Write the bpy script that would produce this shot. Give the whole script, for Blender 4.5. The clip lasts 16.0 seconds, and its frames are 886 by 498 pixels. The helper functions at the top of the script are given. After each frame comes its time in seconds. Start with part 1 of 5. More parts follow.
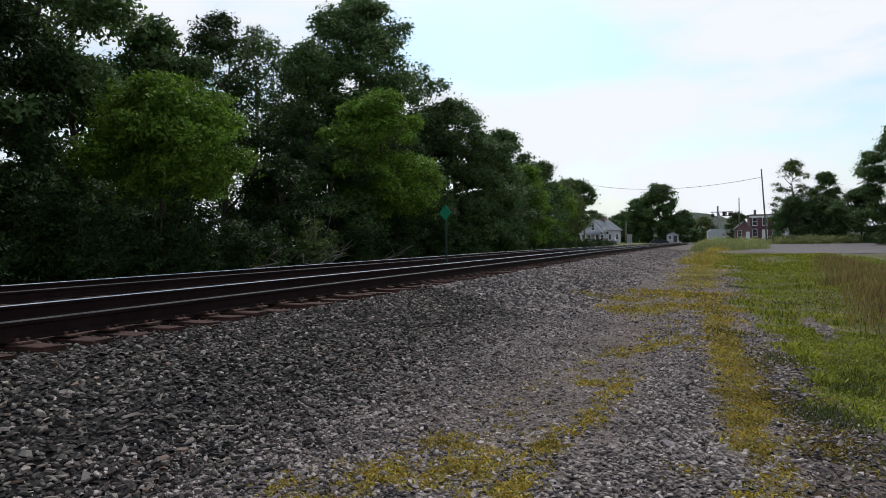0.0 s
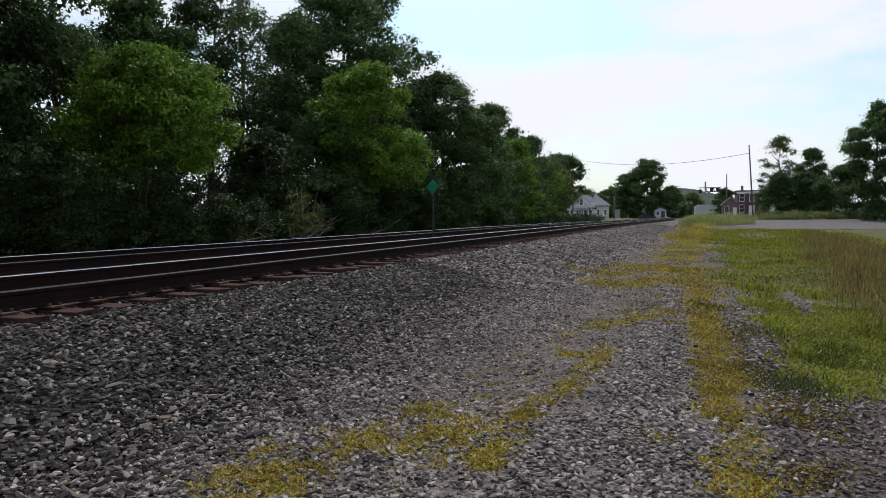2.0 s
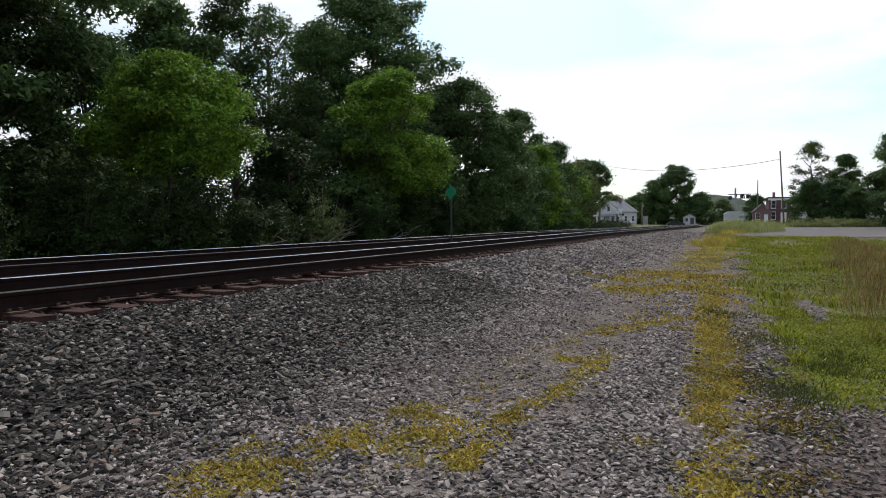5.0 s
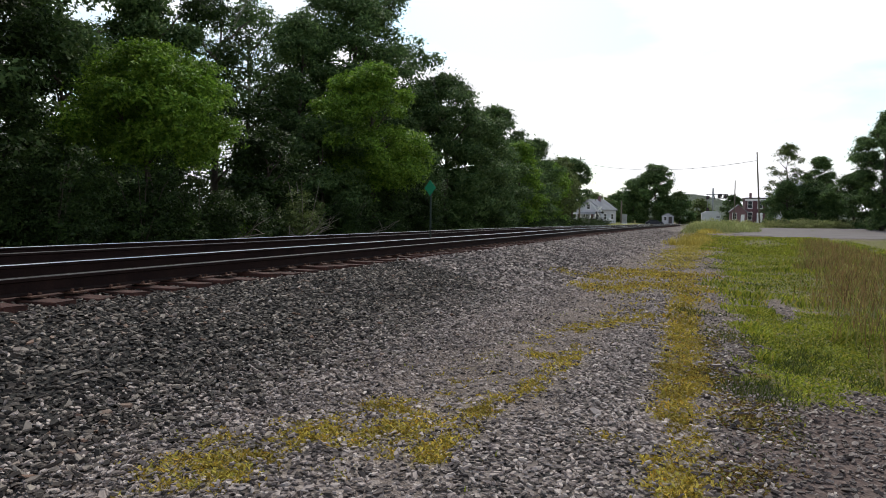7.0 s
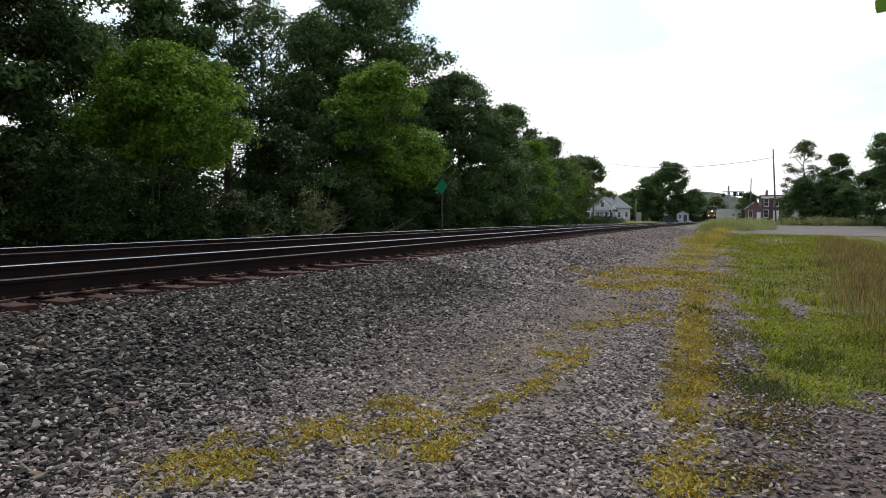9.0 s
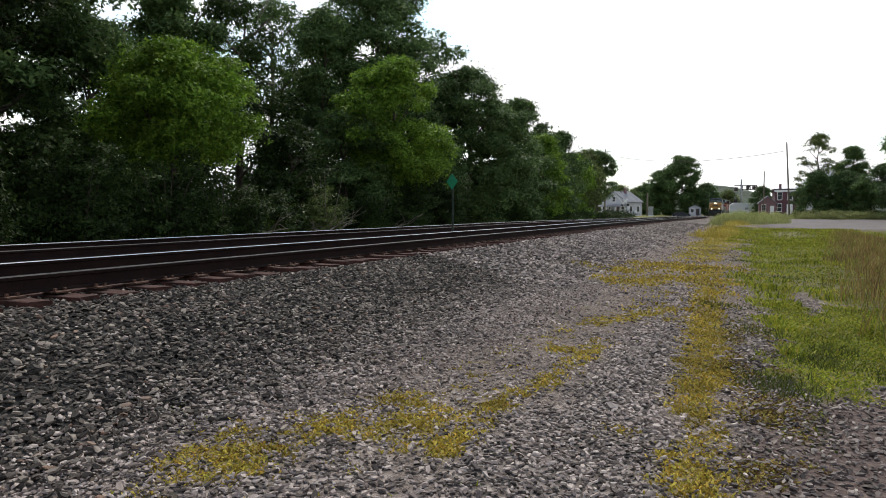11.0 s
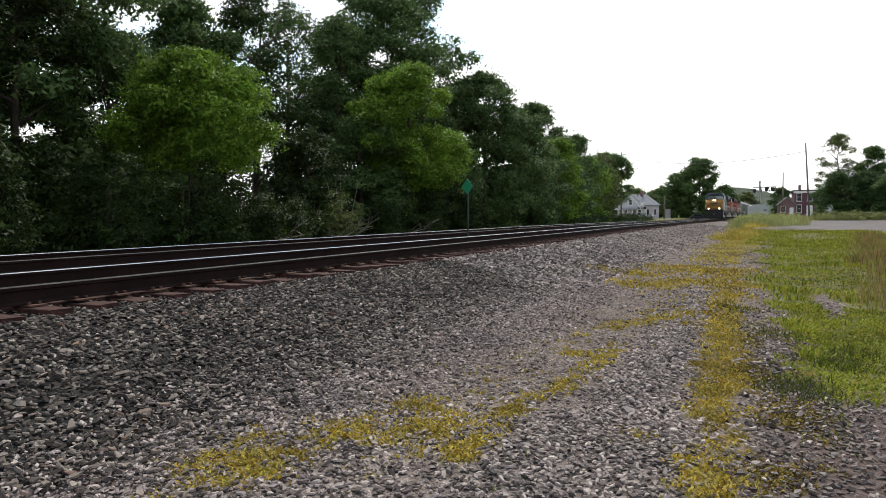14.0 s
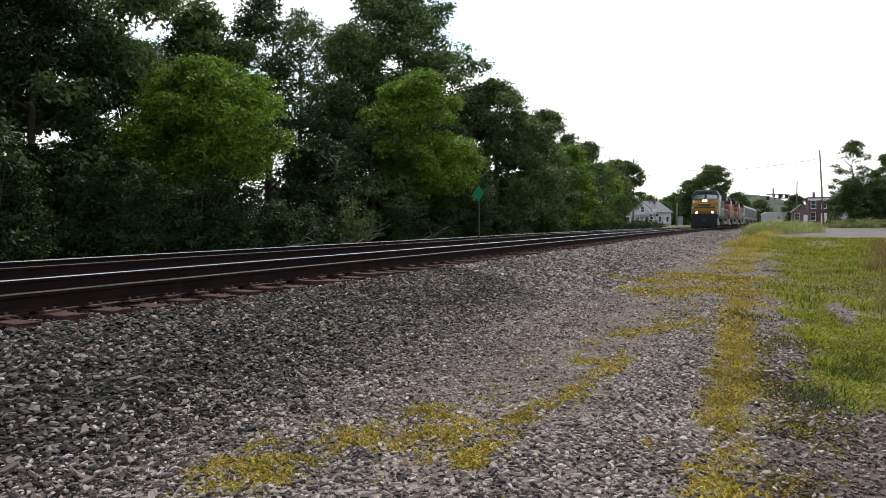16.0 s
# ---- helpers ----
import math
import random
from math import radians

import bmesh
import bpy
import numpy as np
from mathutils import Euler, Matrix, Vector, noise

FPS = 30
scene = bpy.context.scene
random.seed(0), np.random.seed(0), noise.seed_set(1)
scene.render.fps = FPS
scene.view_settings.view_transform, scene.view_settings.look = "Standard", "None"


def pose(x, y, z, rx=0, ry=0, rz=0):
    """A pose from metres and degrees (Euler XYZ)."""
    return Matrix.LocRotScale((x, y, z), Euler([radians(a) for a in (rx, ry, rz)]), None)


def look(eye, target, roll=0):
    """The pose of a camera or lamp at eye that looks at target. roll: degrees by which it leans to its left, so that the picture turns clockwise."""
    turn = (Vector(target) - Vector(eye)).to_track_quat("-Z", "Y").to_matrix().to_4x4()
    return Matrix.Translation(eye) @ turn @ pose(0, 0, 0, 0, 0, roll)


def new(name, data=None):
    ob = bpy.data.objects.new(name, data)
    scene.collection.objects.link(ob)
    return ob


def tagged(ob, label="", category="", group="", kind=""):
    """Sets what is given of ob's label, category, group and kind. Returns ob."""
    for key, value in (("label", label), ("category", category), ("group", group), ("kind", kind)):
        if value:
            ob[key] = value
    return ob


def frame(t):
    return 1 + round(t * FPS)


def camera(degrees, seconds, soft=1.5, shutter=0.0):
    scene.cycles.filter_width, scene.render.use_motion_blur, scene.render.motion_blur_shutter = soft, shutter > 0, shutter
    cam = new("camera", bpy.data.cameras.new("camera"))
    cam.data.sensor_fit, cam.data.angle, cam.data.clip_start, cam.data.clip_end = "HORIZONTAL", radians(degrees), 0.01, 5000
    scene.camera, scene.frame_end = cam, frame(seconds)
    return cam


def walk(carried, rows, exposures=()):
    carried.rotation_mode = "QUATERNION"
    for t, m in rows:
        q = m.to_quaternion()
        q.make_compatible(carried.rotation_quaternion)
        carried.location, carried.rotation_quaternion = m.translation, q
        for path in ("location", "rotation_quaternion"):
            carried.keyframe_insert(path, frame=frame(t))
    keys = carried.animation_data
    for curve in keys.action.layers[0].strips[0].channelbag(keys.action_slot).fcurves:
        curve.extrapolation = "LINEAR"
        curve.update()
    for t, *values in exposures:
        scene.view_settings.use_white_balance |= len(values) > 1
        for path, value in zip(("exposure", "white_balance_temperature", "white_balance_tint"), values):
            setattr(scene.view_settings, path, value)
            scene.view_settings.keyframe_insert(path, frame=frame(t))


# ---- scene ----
cam = camera(65.8, 16.0, 0.95)
PATH = [
    (0, (-0.415, 0.143, 1.524), (-1.168, 1.996, 1.502), -0.9),
    (0.5, (-0.372, 0.158, 1.523), (-1.147, 2.002, 1.496), -0.4),
    (1, (-0.337, 0.169, 1.524), (-1.111, 2.013, 1.491), -0.6),
    (1.5, (-0.344, 0.146, 1.517), (-1.104, 1.996, 1.461), -0.6),
    (2, (-0.322, 0.104, 1.507), (-1.045, 1.966, 1.411), -0.7),
    (2.5, (-0.263, 0.1, 1.516), (-0.995, 1.96, 1.468), -0.5),
    (3, (-0.148, 0.136, 1.502), (-0.889, 1.994, 1.453), -0.1),
    (3.5, (-0.074, 0.155, 1.497), (-0.834, 2.004, 1.437), -0.0),
    (4, (-0.047, 0.172, 1.501), (-0.822, 2.015, 1.436), -0.2),
    (4.2, (-0.027, 0.175, 1.498), (-0.827, 2.007, 1.428), -0.3),
    (6.5, (0.023, 0.08, 1.491), (-0.741, 1.926, 1.397), -0.1),
    (7, (0.077, 0.108, 1.503), (-0.666, 1.962, 1.41), 0.5),
    (7.5, (0.127, 0.12, 1.498), (-0.606, 1.978, 1.394), 0.7),
    (8, (0.14, 0.123, 1.499), (-0.617, 1.971, 1.399), 0.5),
    (8.5, (0.138, 0.132, 1.5), (-0.629, 1.976, 1.4), 0.5),
    (9, (0.144, 0.133, 1.505), (-0.636, 1.972, 1.408), 0.3),
    (9.5, (0.147, 0.13, 1.512), (-0.653, 1.96, 1.41), -0.1),
    (12, (0.147, 0.153, 1.504), (-0.669, 1.976, 1.39), 0.3),
    (12.5, (0.15, 0.149, 1.508), (-0.678, 1.967, 1.4), 0.3),
    (13, (0.158, 0.138, 1.514), (-0.687, 1.947, 1.407), -0.0),
    (13.5, (0.172, 0.134, 1.513), (-0.679, 1.94, 1.4), -0.2),
    (14, (0.168, 0.131, 1.508), (-0.684, 1.938, 1.411), -0.5),
    (14.5, (0.177, 0.125, 1.519), (-0.688, 1.924, 1.412), -0.5),
    (15, (0.187, 0.122, 1.515), (-0.686, 1.919, 1.419), -0.7),
    (15.5, (0.184, 0.118, 1.516), (-0.692, 1.914, 1.424), -0.8),
    (16, (0.189, 0.115, 1.514), (-0.693, 1.909, 1.437), -0.4),
]
walk(cam, [(t, look(eye, target, roll)) for t, eye, target, roll in PATH],
     [(0, -0.6, 6300, 10), (4, -0.52, 6400, 10), (7, -0.28, 6600, 10), (9.5, -0.3, 6650, 10), (12, -0.06, 6750, 10), (16, 0.02, 6800, 10)])


# ---- world, sun ----
SUN_EL, SUN_AZ = radians(48), radians(-18)
world = bpy.data.worlds.new("sky")
scene.world = world
world.use_nodes = True
wn, wl = world.node_tree.nodes, world.node_tree.links
wn.clear()
w_out, w_bg = wn.new("ShaderNodeOutputWorld"), wn.new("ShaderNodeBackground")
w_sky = wn.new("ShaderNodeTexSky")
w_sky.sky_type, w_sky.sun_disc = "NISHITA", False
w_sky.sun_elevation, w_sky.sun_rotation = SUN_EL, SUN_AZ
w_sky.air_density, w_sky.dust_density = 1.0, 2.0
w_co, w_map = wn.new("ShaderNodeTexCoord"), wn.new("ShaderNodeMapping")
w_map.inputs["Scale"].default_value = (1.0, 1.0, 3.2)
w_map.inputs["Location"].default_value = (0.35, 0.1, 0.2)
w_noise = wn.new("ShaderNodeTexNoise")
w_noise.inputs["Scale"].default_value, w_noise.inputs["Detail"].default_value = 2.3, 7.0
w_noise.inputs["Roughness"].default_value = 0.55
w_ramp = wn.new("ShaderNodeValToRGB")
w_ramp.color_ramp.elements[0].position, w_ramp.color_ramp.elements[1].position = 0.31, 0.48
w_gain = wn.new("ShaderNodeMix")
w_gain.data_type, w_gain.blend_type = "RGBA", "MULTIPLY"
w_gain.inputs["Factor"].default_value = 1.0
w_gain.inputs["B"].default_value = (0.155, 0.19, 0.195, 1)
w_mix = wn.new("ShaderNodeMix")
w_mix.data_type = "RGBA"
w_mix.inputs["B"].default_value = (1.4, 1.42, 1.47, 1)
wl.new(w_co.outputs["Generated"], w_map.inputs["Vector"])
wl.new(w_map.outputs["Vector"], w_noise.inputs["Vector"])
w_sep, w_thin, w_sum = wn.new("ShaderNodeSeparateXYZ"), wn.new("ShaderNodeMath"), wn.new("ShaderNodeMath")
w_thin.operation, w_sum.operation = "MULTIPLY", "ADD"
w_thin.inputs[1].default_value = -0.22
wl.new(w_co.outputs["Generated"], w_sep.inputs["Vector"])
wl.new(w_sep.outputs["Z"], w_thin.inputs[0])
wl.new(w_thin.outputs["Value"], w_sum.inputs[0])
wl.new(w_noise.outputs["Fac"], w_sum.inputs[1])
w_off, w_len, w_gap, w_cut = wn.new("ShaderNodeMapping"), wn.new("ShaderNodeVectorMath"), wn.new("ShaderNodeMapRange"), wn.new("ShaderNodeMath")
w_off.inputs["Scale"].default_value = (3.4, 0.0, 11.0)
w_off.inputs["Location"].default_value = (3.4 * 0.29, 0.0, -11.0 * 0.262)
w_len.operation, w_cut.operation = "LENGTH", "SUBTRACT"
w_gap.interpolation_type = "SMOOTHSTEP"
w_gap.inputs["From Min"].default_value, w_gap.inputs["From Max"].default_value = 0.1, 1.05
w_gap.inputs["To Min"].default_value, w_gap.inputs["To Max"].default_value = 0.27, 0.0
wl.new(w_co.outputs["Generated"], w_off.inputs["Vector"])
wl.new(w_off.outputs["Vector"], w_len.inputs[0])
wl.new(w_len.outputs["Value"], w_gap.inputs["Value"])
wl.new(w_sum.outputs["Value"], w_cut.inputs[0])
wl.new(w_gap.outputs["Result"], w_cut.inputs[1])
wl.new(w_cut.outputs["Value"], w_ramp.inputs["Fac"])
wl.new(w_sky.outputs["Color"], w_gain.inputs["A"])
wl.new(w_gain.outputs["Result"], w_mix.inputs["A"])
wl.new(w_ramp.outputs["Color"], w_mix.inputs["Factor"])
wl.new(w_mix.outputs["Result"], w_bg.inputs["Color"])
wl.new(w_bg.outputs["Background"], w_out.inputs["Surface"])
w_bg.inputs["Strength"].default_value = 1.0

sun_data = bpy.data.lights.new("sun", "SUN")
sun_data.energy, sun_data.angle, sun_data.color = 3.2, radians(5), (1.0, 0.95, 0.86)
sun = new("sun", sun_data)
sun.matrix_basis = look((math.sin(SUN_AZ) * 60, math.cos(SUN_AZ) * 60, math.tan(SUN_EL) * 60), (0, 0, 0))


# ---- materials ----
def material(name, rough=0.8, metal=0.0, sheen=0.5):
    m = bpy.data.materials.new(name)
    m.use_nodes = True
    b = m.node_tree.nodes["Principled BSDF"]
    b.inputs["Roughness"].default_value, b.inputs["Metallic"].default_value = rough, metal
    b.inputs["Specular IOR Level"].default_value = sheen
    return m, m.node_tree.nodes, m.node_tree.links, b


def ramp_node(nodes, stops):
    r = nodes.new("ShaderNodeValToRGB")
    el = r.color_ramp.elements
    while len(el) < len(stops):
        el.new(0.5)
    for e, (p, c) in zip(el, stops):
        e.position, e.color = p, (*c, 1)
    return r


def noise_node(nodes, links, scale, detail=4.0, rough=0.6, coord="Object"):
    co, n = nodes.new("ShaderNodeTexCoord"), nodes.new("ShaderNodeTexNoise")
    n.inputs["Scale"].default_value, n.inputs["Detail"].default_value = scale, detail
    n.inputs["Roughness"].default_value = rough
    links.new(co.outputs[coord], n.inputs["Vector"])
    return n


def mix_node(nodes, links, fac, a, b, kind="MIX"):
    m = nodes.new("ShaderNodeMix")
    m.data_type, m.blend_type = "RGBA", kind
    for key, v in (("Factor", fac), ("A", a), ("B", b)):
        if hasattr(v, "is_output"):
            links.new(v, m.inputs[key])
        elif key == "Factor":
            m.inputs[key].default_value = v
        else:
            m.inputs[key].default_value = (*v, 1)
    return m.outputs["Result"]


def bump_on(nodes, links, shader, height, strength=0.4, distance=0.01):
    b = nodes.new("ShaderNodeBump")
    b.inputs["Strength"].default_value, b.inputs["Distance"].default_value = strength, distance
    links.new(height, b.inputs["Height"])
    links.new(b.outputs["Normal"], shader.inputs["Normal"])


def worn(name, dark, light, rough=0.7, metal=0.0, scale=6.0, fine=60.0, bump=0.25, distance=0.004, sheen=0.3):
    """A surface with broad stains and fine grain between two colours."""
    m, n, l, b = material(name, rough, metal, sheen)
    broad, grain = noise_node(n, l, scale), noise_node(n, l, fine, 3.0)
    half = mix_node(n, l, 0.45, broad.outputs["Fac"], grain.outputs["Fac"])
    r = ramp_node(n, [(0.3, dark), (0.7, light)])
    l.new(half, r.inputs["Fac"])
    l.new(r.outputs["Color"], b.inputs["Base Color"])
    bump_on(n, l, b, grain.outputs["Fac"], bump, distance)
    return m


def pieces(name, stops, rough=0.85, translucent=0.0, broad=0.0, sheen=0.15):
    """Colours that differ from piece to piece, with a slow drift over the ground."""
    m, n, l, b = material(name, rough, 0.0, sheen)
    rnd = n.new("ShaderNodeNewGeometry").outputs["Random Per Island"]
    r = ramp_node(n, stops)
    l.new(rnd, r.inputs["Fac"])
    col = r.outputs["Color"]
    if broad:
        drift = noise_node(n, l, broad, 3.0)
        shade = ramp_node(n, [(0.3, (0.6, 0.6, 0.6)), (0.7, (1.25, 1.25, 1.2))])
        l.new(drift.outputs["Fac"], shade.inputs["Fac"])
        col = mix_node(n, l, 1.0, col, shade.outputs["Color"], "MULTIPLY")
    l.new(col, b.inputs["Base Color"])
    if translucent:
        t, add = n.new("ShaderNodeBsdfTranslucent"), n.new("ShaderNodeMixShader")
        add.inputs["Fac"].default_value = translucent
        l.new(col, t.inputs["Color"])
        l.new(b.outputs["BSDF"], add.inputs[1])
        l.new(t.outputs["BSDF"], add.inputs[2])
        l.new(add.outputs["Shader"], n["Material Output"].inputs["Surface"])
    return m


def glowing(name, colour, strength):
    m, n, l, b = material(name, 0.3)
    b.inputs["Base Color"].default_value = (*colour, 1)
    b.inputs["Emission Color"].default_value = (*colour, 1)
    b.inputs["Emission Strength"].default_value = strength
    return m


# Near-black stops stand in for shaded gaps as well as dark stones.
M_STONE = pieces("ballast_stone", [(0.0, (0.01, 0.008, 0.007)), (0.42, (0.047, 0.037, 0.032)), (0.76, (0.13, 0.105, 0.091)), (0.95, (0.27, 0.227, 0.196)), (1.0, (0.16, 0.09, 0.064))], 0.75, broad=0.8, sheen=0.25)
M_CHIP = pieces("lane_stone", [(0.0, (0.04, 0.032, 0.03)), (0.35, (0.175, 0.138, 0.128)), (0.75, (0.36, 0.293, 0.272)), (1.0, (0.48, 0.405, 0.375))], 0.75, broad=1.2, sheen=0.25)
M_SLATE = pieces("brown_stone", [(0.0, (0.035, 0.025, 0.023)), (0.5, (0.115, 0.085, 0.077)), (0.85, (0.22, 0.172, 0.158)), (1.0, (0.4, 0.34, 0.31))], 0.65, broad=1.5, sheen=0.35)
M_THATCH = pieces("withered_stonecrop", [(0.0, (0.1, 0.055, 0.025)), (0.4, (0.22, 0.135, 0.045)), (0.75, (0.34, 0.27, 0.065)), (1.0, (0.2, 0.21, 0.055))], 0.9, 0.1, 1.5)
M_MOSS = pieces("yellow_stonecrop", [(0.0, (0.2, 0.14, 0.03)), (0.35, (0.36, 0.285, 0.055)), (0.62, (0.52, 0.42, 0.08)), (0.84, (0.52, 0.31, 0.055)), (1.0, (0.3, 0.31, 0.065))], 0.9, 0.15, 1.5)
M_GRASS = pieces("grass_green", [(0.0, (0.085, 0.115, 0.016)), (0.5, (0.235, 0.27, 0.03)), (0.8, (0.35, 0.37, 0.04)), (1.0, (0.4, 0.31, 0.07))], 0.7, 0.25, 0.7)
M_TUFT = pieces("grass_tuft", [(0.0, (0.04, 0.06, 0.012)), (0.6, (0.08, 0.11, 0.02)), (1.0, (0.16, 0.15, 0.05))], 0.7, 0.2, 0.7)
M_DRY = pieces("grass_dry", [(0.0, (0.1, 0.07, 0.03)), (0.3, (0.25, 0.16, 0.07)), (0.55, (0.34, 0.21, 0.1)), (0.75, (0.14, 0.17, 0.04)), (1.0, (0.42, 0.37, 0.13))], 0.85, 0.2, 0.6)
M_WEED = pieces("weed_yellow", [(0.0, (0.28, 0.24, 0.06)), (0.5, (0.54, 0.41, 0.09)), (1.0, (0.38, 0.35, 0.1))], 0.85, 0.25, 0.3)
M_TALL = pieces("weed_green", [(0.0, (0.2, 0.23, 0.08)), (0.6, (0.34, 0.37, 0.15)), (1.0, (0.46, 0.43, 0.22))], 0.85, 0.25, 0.2)
# Darker than real foliage: shade of the wood edge is put into this colour.
M_LEAF = pieces("leaf_dark_shade", [(0.0, (0.014, 0.028, 0.008)), (0.5, (0.027, 0.052, 0.012)), (1.0, (0.052, 0.085, 0.02))], 0.6, 0.25, 0.25)
# Mid green; on far trees its lighter tone paints distance haze.
M_LEAF4 = pieces("leaf_mid_haze", [(0.0, (0.04, 0.078, 0.026)), (0.5, (0.08, 0.14, 0.046)), (1.0, (0.15, 0.225, 0.078))], 0.6, 0.32, 0.2)
# Bright green, raised further to paint sunlight on the young crowns.
M_LEAF2 = pieces("leaf_bright_sunlit", [(0.0, (0.055, 0.12, 0.014)), (0.5, (0.145, 0.27, 0.03)), (1.0, (0.25, 0.38, 0.05))], 0.55, 0.34, 0.25)
M_LEAF3 = pieces("leaf_pale", [(0.0, (0.07, 0.1, 0.03)), (0.5, (0.12, 0.16, 0.05)), (1.0, (0.18, 0.22, 0.08))], 0.6, 0.3, 0.2)
M_BARK = worn("bark", (0.03, 0.025, 0.02), (0.11, 0.09, 0.075), 0.95, scale=3, fine=25, bump=0.8, distance=0.02)
M_DEAD = worn("dead_wood", (0.1, 0.085, 0.07), (0.25, 0.22, 0.185), 0.95, scale=4, fine=40)
M_TIE = worn("tie_wood", (0.012, 0.007, 0.006), (0.085, 0.032, 0.024), 0.95, scale=5, fine=45, bump=0.8, distance=0.01)
M_RUST = worn("rail_rust", (0.008, 0.005, 0.005), (0.024, 0.013, 0.011), 0.9, scale=3, fine=50, bump=0.3, sheen=0.08)
M_STEEL = worn("rail_polished", (0.5, 0.5, 0.5), (0.75, 0.75, 0.75), 0.25, 1.0, scale=2, fine=30, bump=0.02)
M_RAILTOP = worn("rail_top", (0.05, 0.048, 0.047), (0.13, 0.12, 0.115), 0.4, 0.8, scale=2, fine=30, bump=0.02)
M_PLATE = worn("tie_plate_rust", (0.04, 0.022, 0.016), (0.12, 0.06, 0.04), 0.85)
M_ASPHALT = worn("asphalt", (0.075, 0.064, 0.064), (0.165, 0.142, 0.14), 0.9, scale=0.4, fine=30)
M_SIGNPOST = worn("sign_post_green", (0.02, 0.03, 0.025), (0.05, 0.07, 0.06), 0.7)
M_SIGN = worn("sign_green", (0.01, 0.17, 0.085), (0.02, 0.27, 0.13), 0.5, scale=8, fine=80, bump=0.05)
M_GALV = worn("galvanised_steel", (0.16, 0.17, 0.17), (0.34, 0.35, 0.36), 0.5, 0.6, scale=4)
M_POLE = worn("pole_wood", (0.09, 0.075, 0.06), (0.22, 0.19, 0.16), 0.95, scale=2, fine=30)
M_BLACK = worn("black_paint", (0.008, 0.008, 0.009), (0.025, 0.024, 0.024), 0.6)
M_WIRE = worn("wire", (0.03, 0.03, 0.03), (0.06, 0.06, 0.06), 0.6)
M_SIDING = worn("white_siding", (0.38, 0.39, 0.42), (0.52, 0.53, 0.57), 0.6, scale=0.6, fine=12)
M_GREYWALL = worn("grey_panel", (0.42, 0.44, 0.47), (0.58, 0.6, 0.63), 0.6, scale=0.7, fine=15)
M_ROOF = worn("grey_shingle", (0.13, 0.135, 0.15), (0.25, 0.26, 0.28), 0.9, scale=0.7, fine=8)
M_DARKROOF = worn("dark_roof", (0.05, 0.045, 0.045), (0.12, 0.1, 0.1), 0.9, scale=0.7, fine=8)
M_TRIM = worn("white_trim", (0.62, 0.62, 0.62), (0.8, 0.8, 0.8), 0.55)
M_BRICK = worn("red_brick", (0.075, 0.036, 0.045), (0.145, 0.072, 0.084), 0.9, scale=1.2, fine=14)
M_BRICK2 = worn("brown_brick", (0.14, 0.08, 0.09), (0.23, 0.14, 0.15), 0.9, scale=1.2, fine=14)
# Saturation is lowered so the hill's colour carries the distance haze.
M_HILL = worn("wooded_hill_haze", (0.016, 0.028, 0.016), (0.06, 0.08, 0.052), 0.95, scale=0.05, fine=0.12, bump=1.0, distance=6.0)
M_GLASS, _n, _l, _b = material("window_glass", 0.08)
_b.inputs["Base Color"].default_value = (0.02, 0.025, 0.03, 1)
M_ORANGE = worn("loco_yellow", (0.2, 0.1, 0.022), (0.4, 0.21, 0.045), 0.55, scale=1.5, fine=12, bump=0.05)
M_REDORANGE = worn("loco_red_orange", (0.17, 0.036, 0.022), (0.32, 0.075, 0.036), 0.5, scale=1.5, fine=12, bump=0.05)
M_NAVY = worn("loco_navy", (0.02, 0.035, 0.05), (0.05, 0.075, 0.1), 0.5, scale=1.5, fine=12, bump=0.05)
# Pale grey-blue base puts the reflected sky into the pane colour.
M_SCREEN = worn("windscreen_sky_glass", (0.2, 0.23, 0.25), (0.3, 0.33, 0.36), 0.12, 0.8, scale=1, fine=9, bump=0.0)
M_GREY = worn("loco_grey", (0.3, 0.31, 0.3), (0.45, 0.45, 0.42), 0.5, scale=1.5, fine=12, bump=0.05)
M_HOPPER = worn("hopper_grey", (0.17, 0.17, 0.16), (0.32, 0.32, 0.3), 0.7, scale=1.2, fine=10, bump=0.1)
M_TRUCK = worn("loco_running_gear", (0.03, 0.027, 0.025), (0.1, 0.09, 0.08), 0.8, scale=3, fine=25)
M_STEP = worn("loco_step_white", (0.4, 0.4, 0.38), (0.6, 0.6, 0.57), 0.6, scale=3, fine=25)
M_LAMP = glowing("lamp_lit", (1.0, 0.88, 0.68), 5.0)
M_CAR = worn("car_dark_blue", (0.012, 0.016, 0.025), (0.03, 0.035, 0.05), 0.3, scale=1, fine=9, bump=0.02)
M_TYRE = worn("tyre", (0.012, 0.012, 0.012), (0.03, 0.03, 0.03), 0.9)
M_BARS = worn("white_vinyl", (0.6, 0.62, 0.6), (0.75, 0.77, 0.75), 0.6)


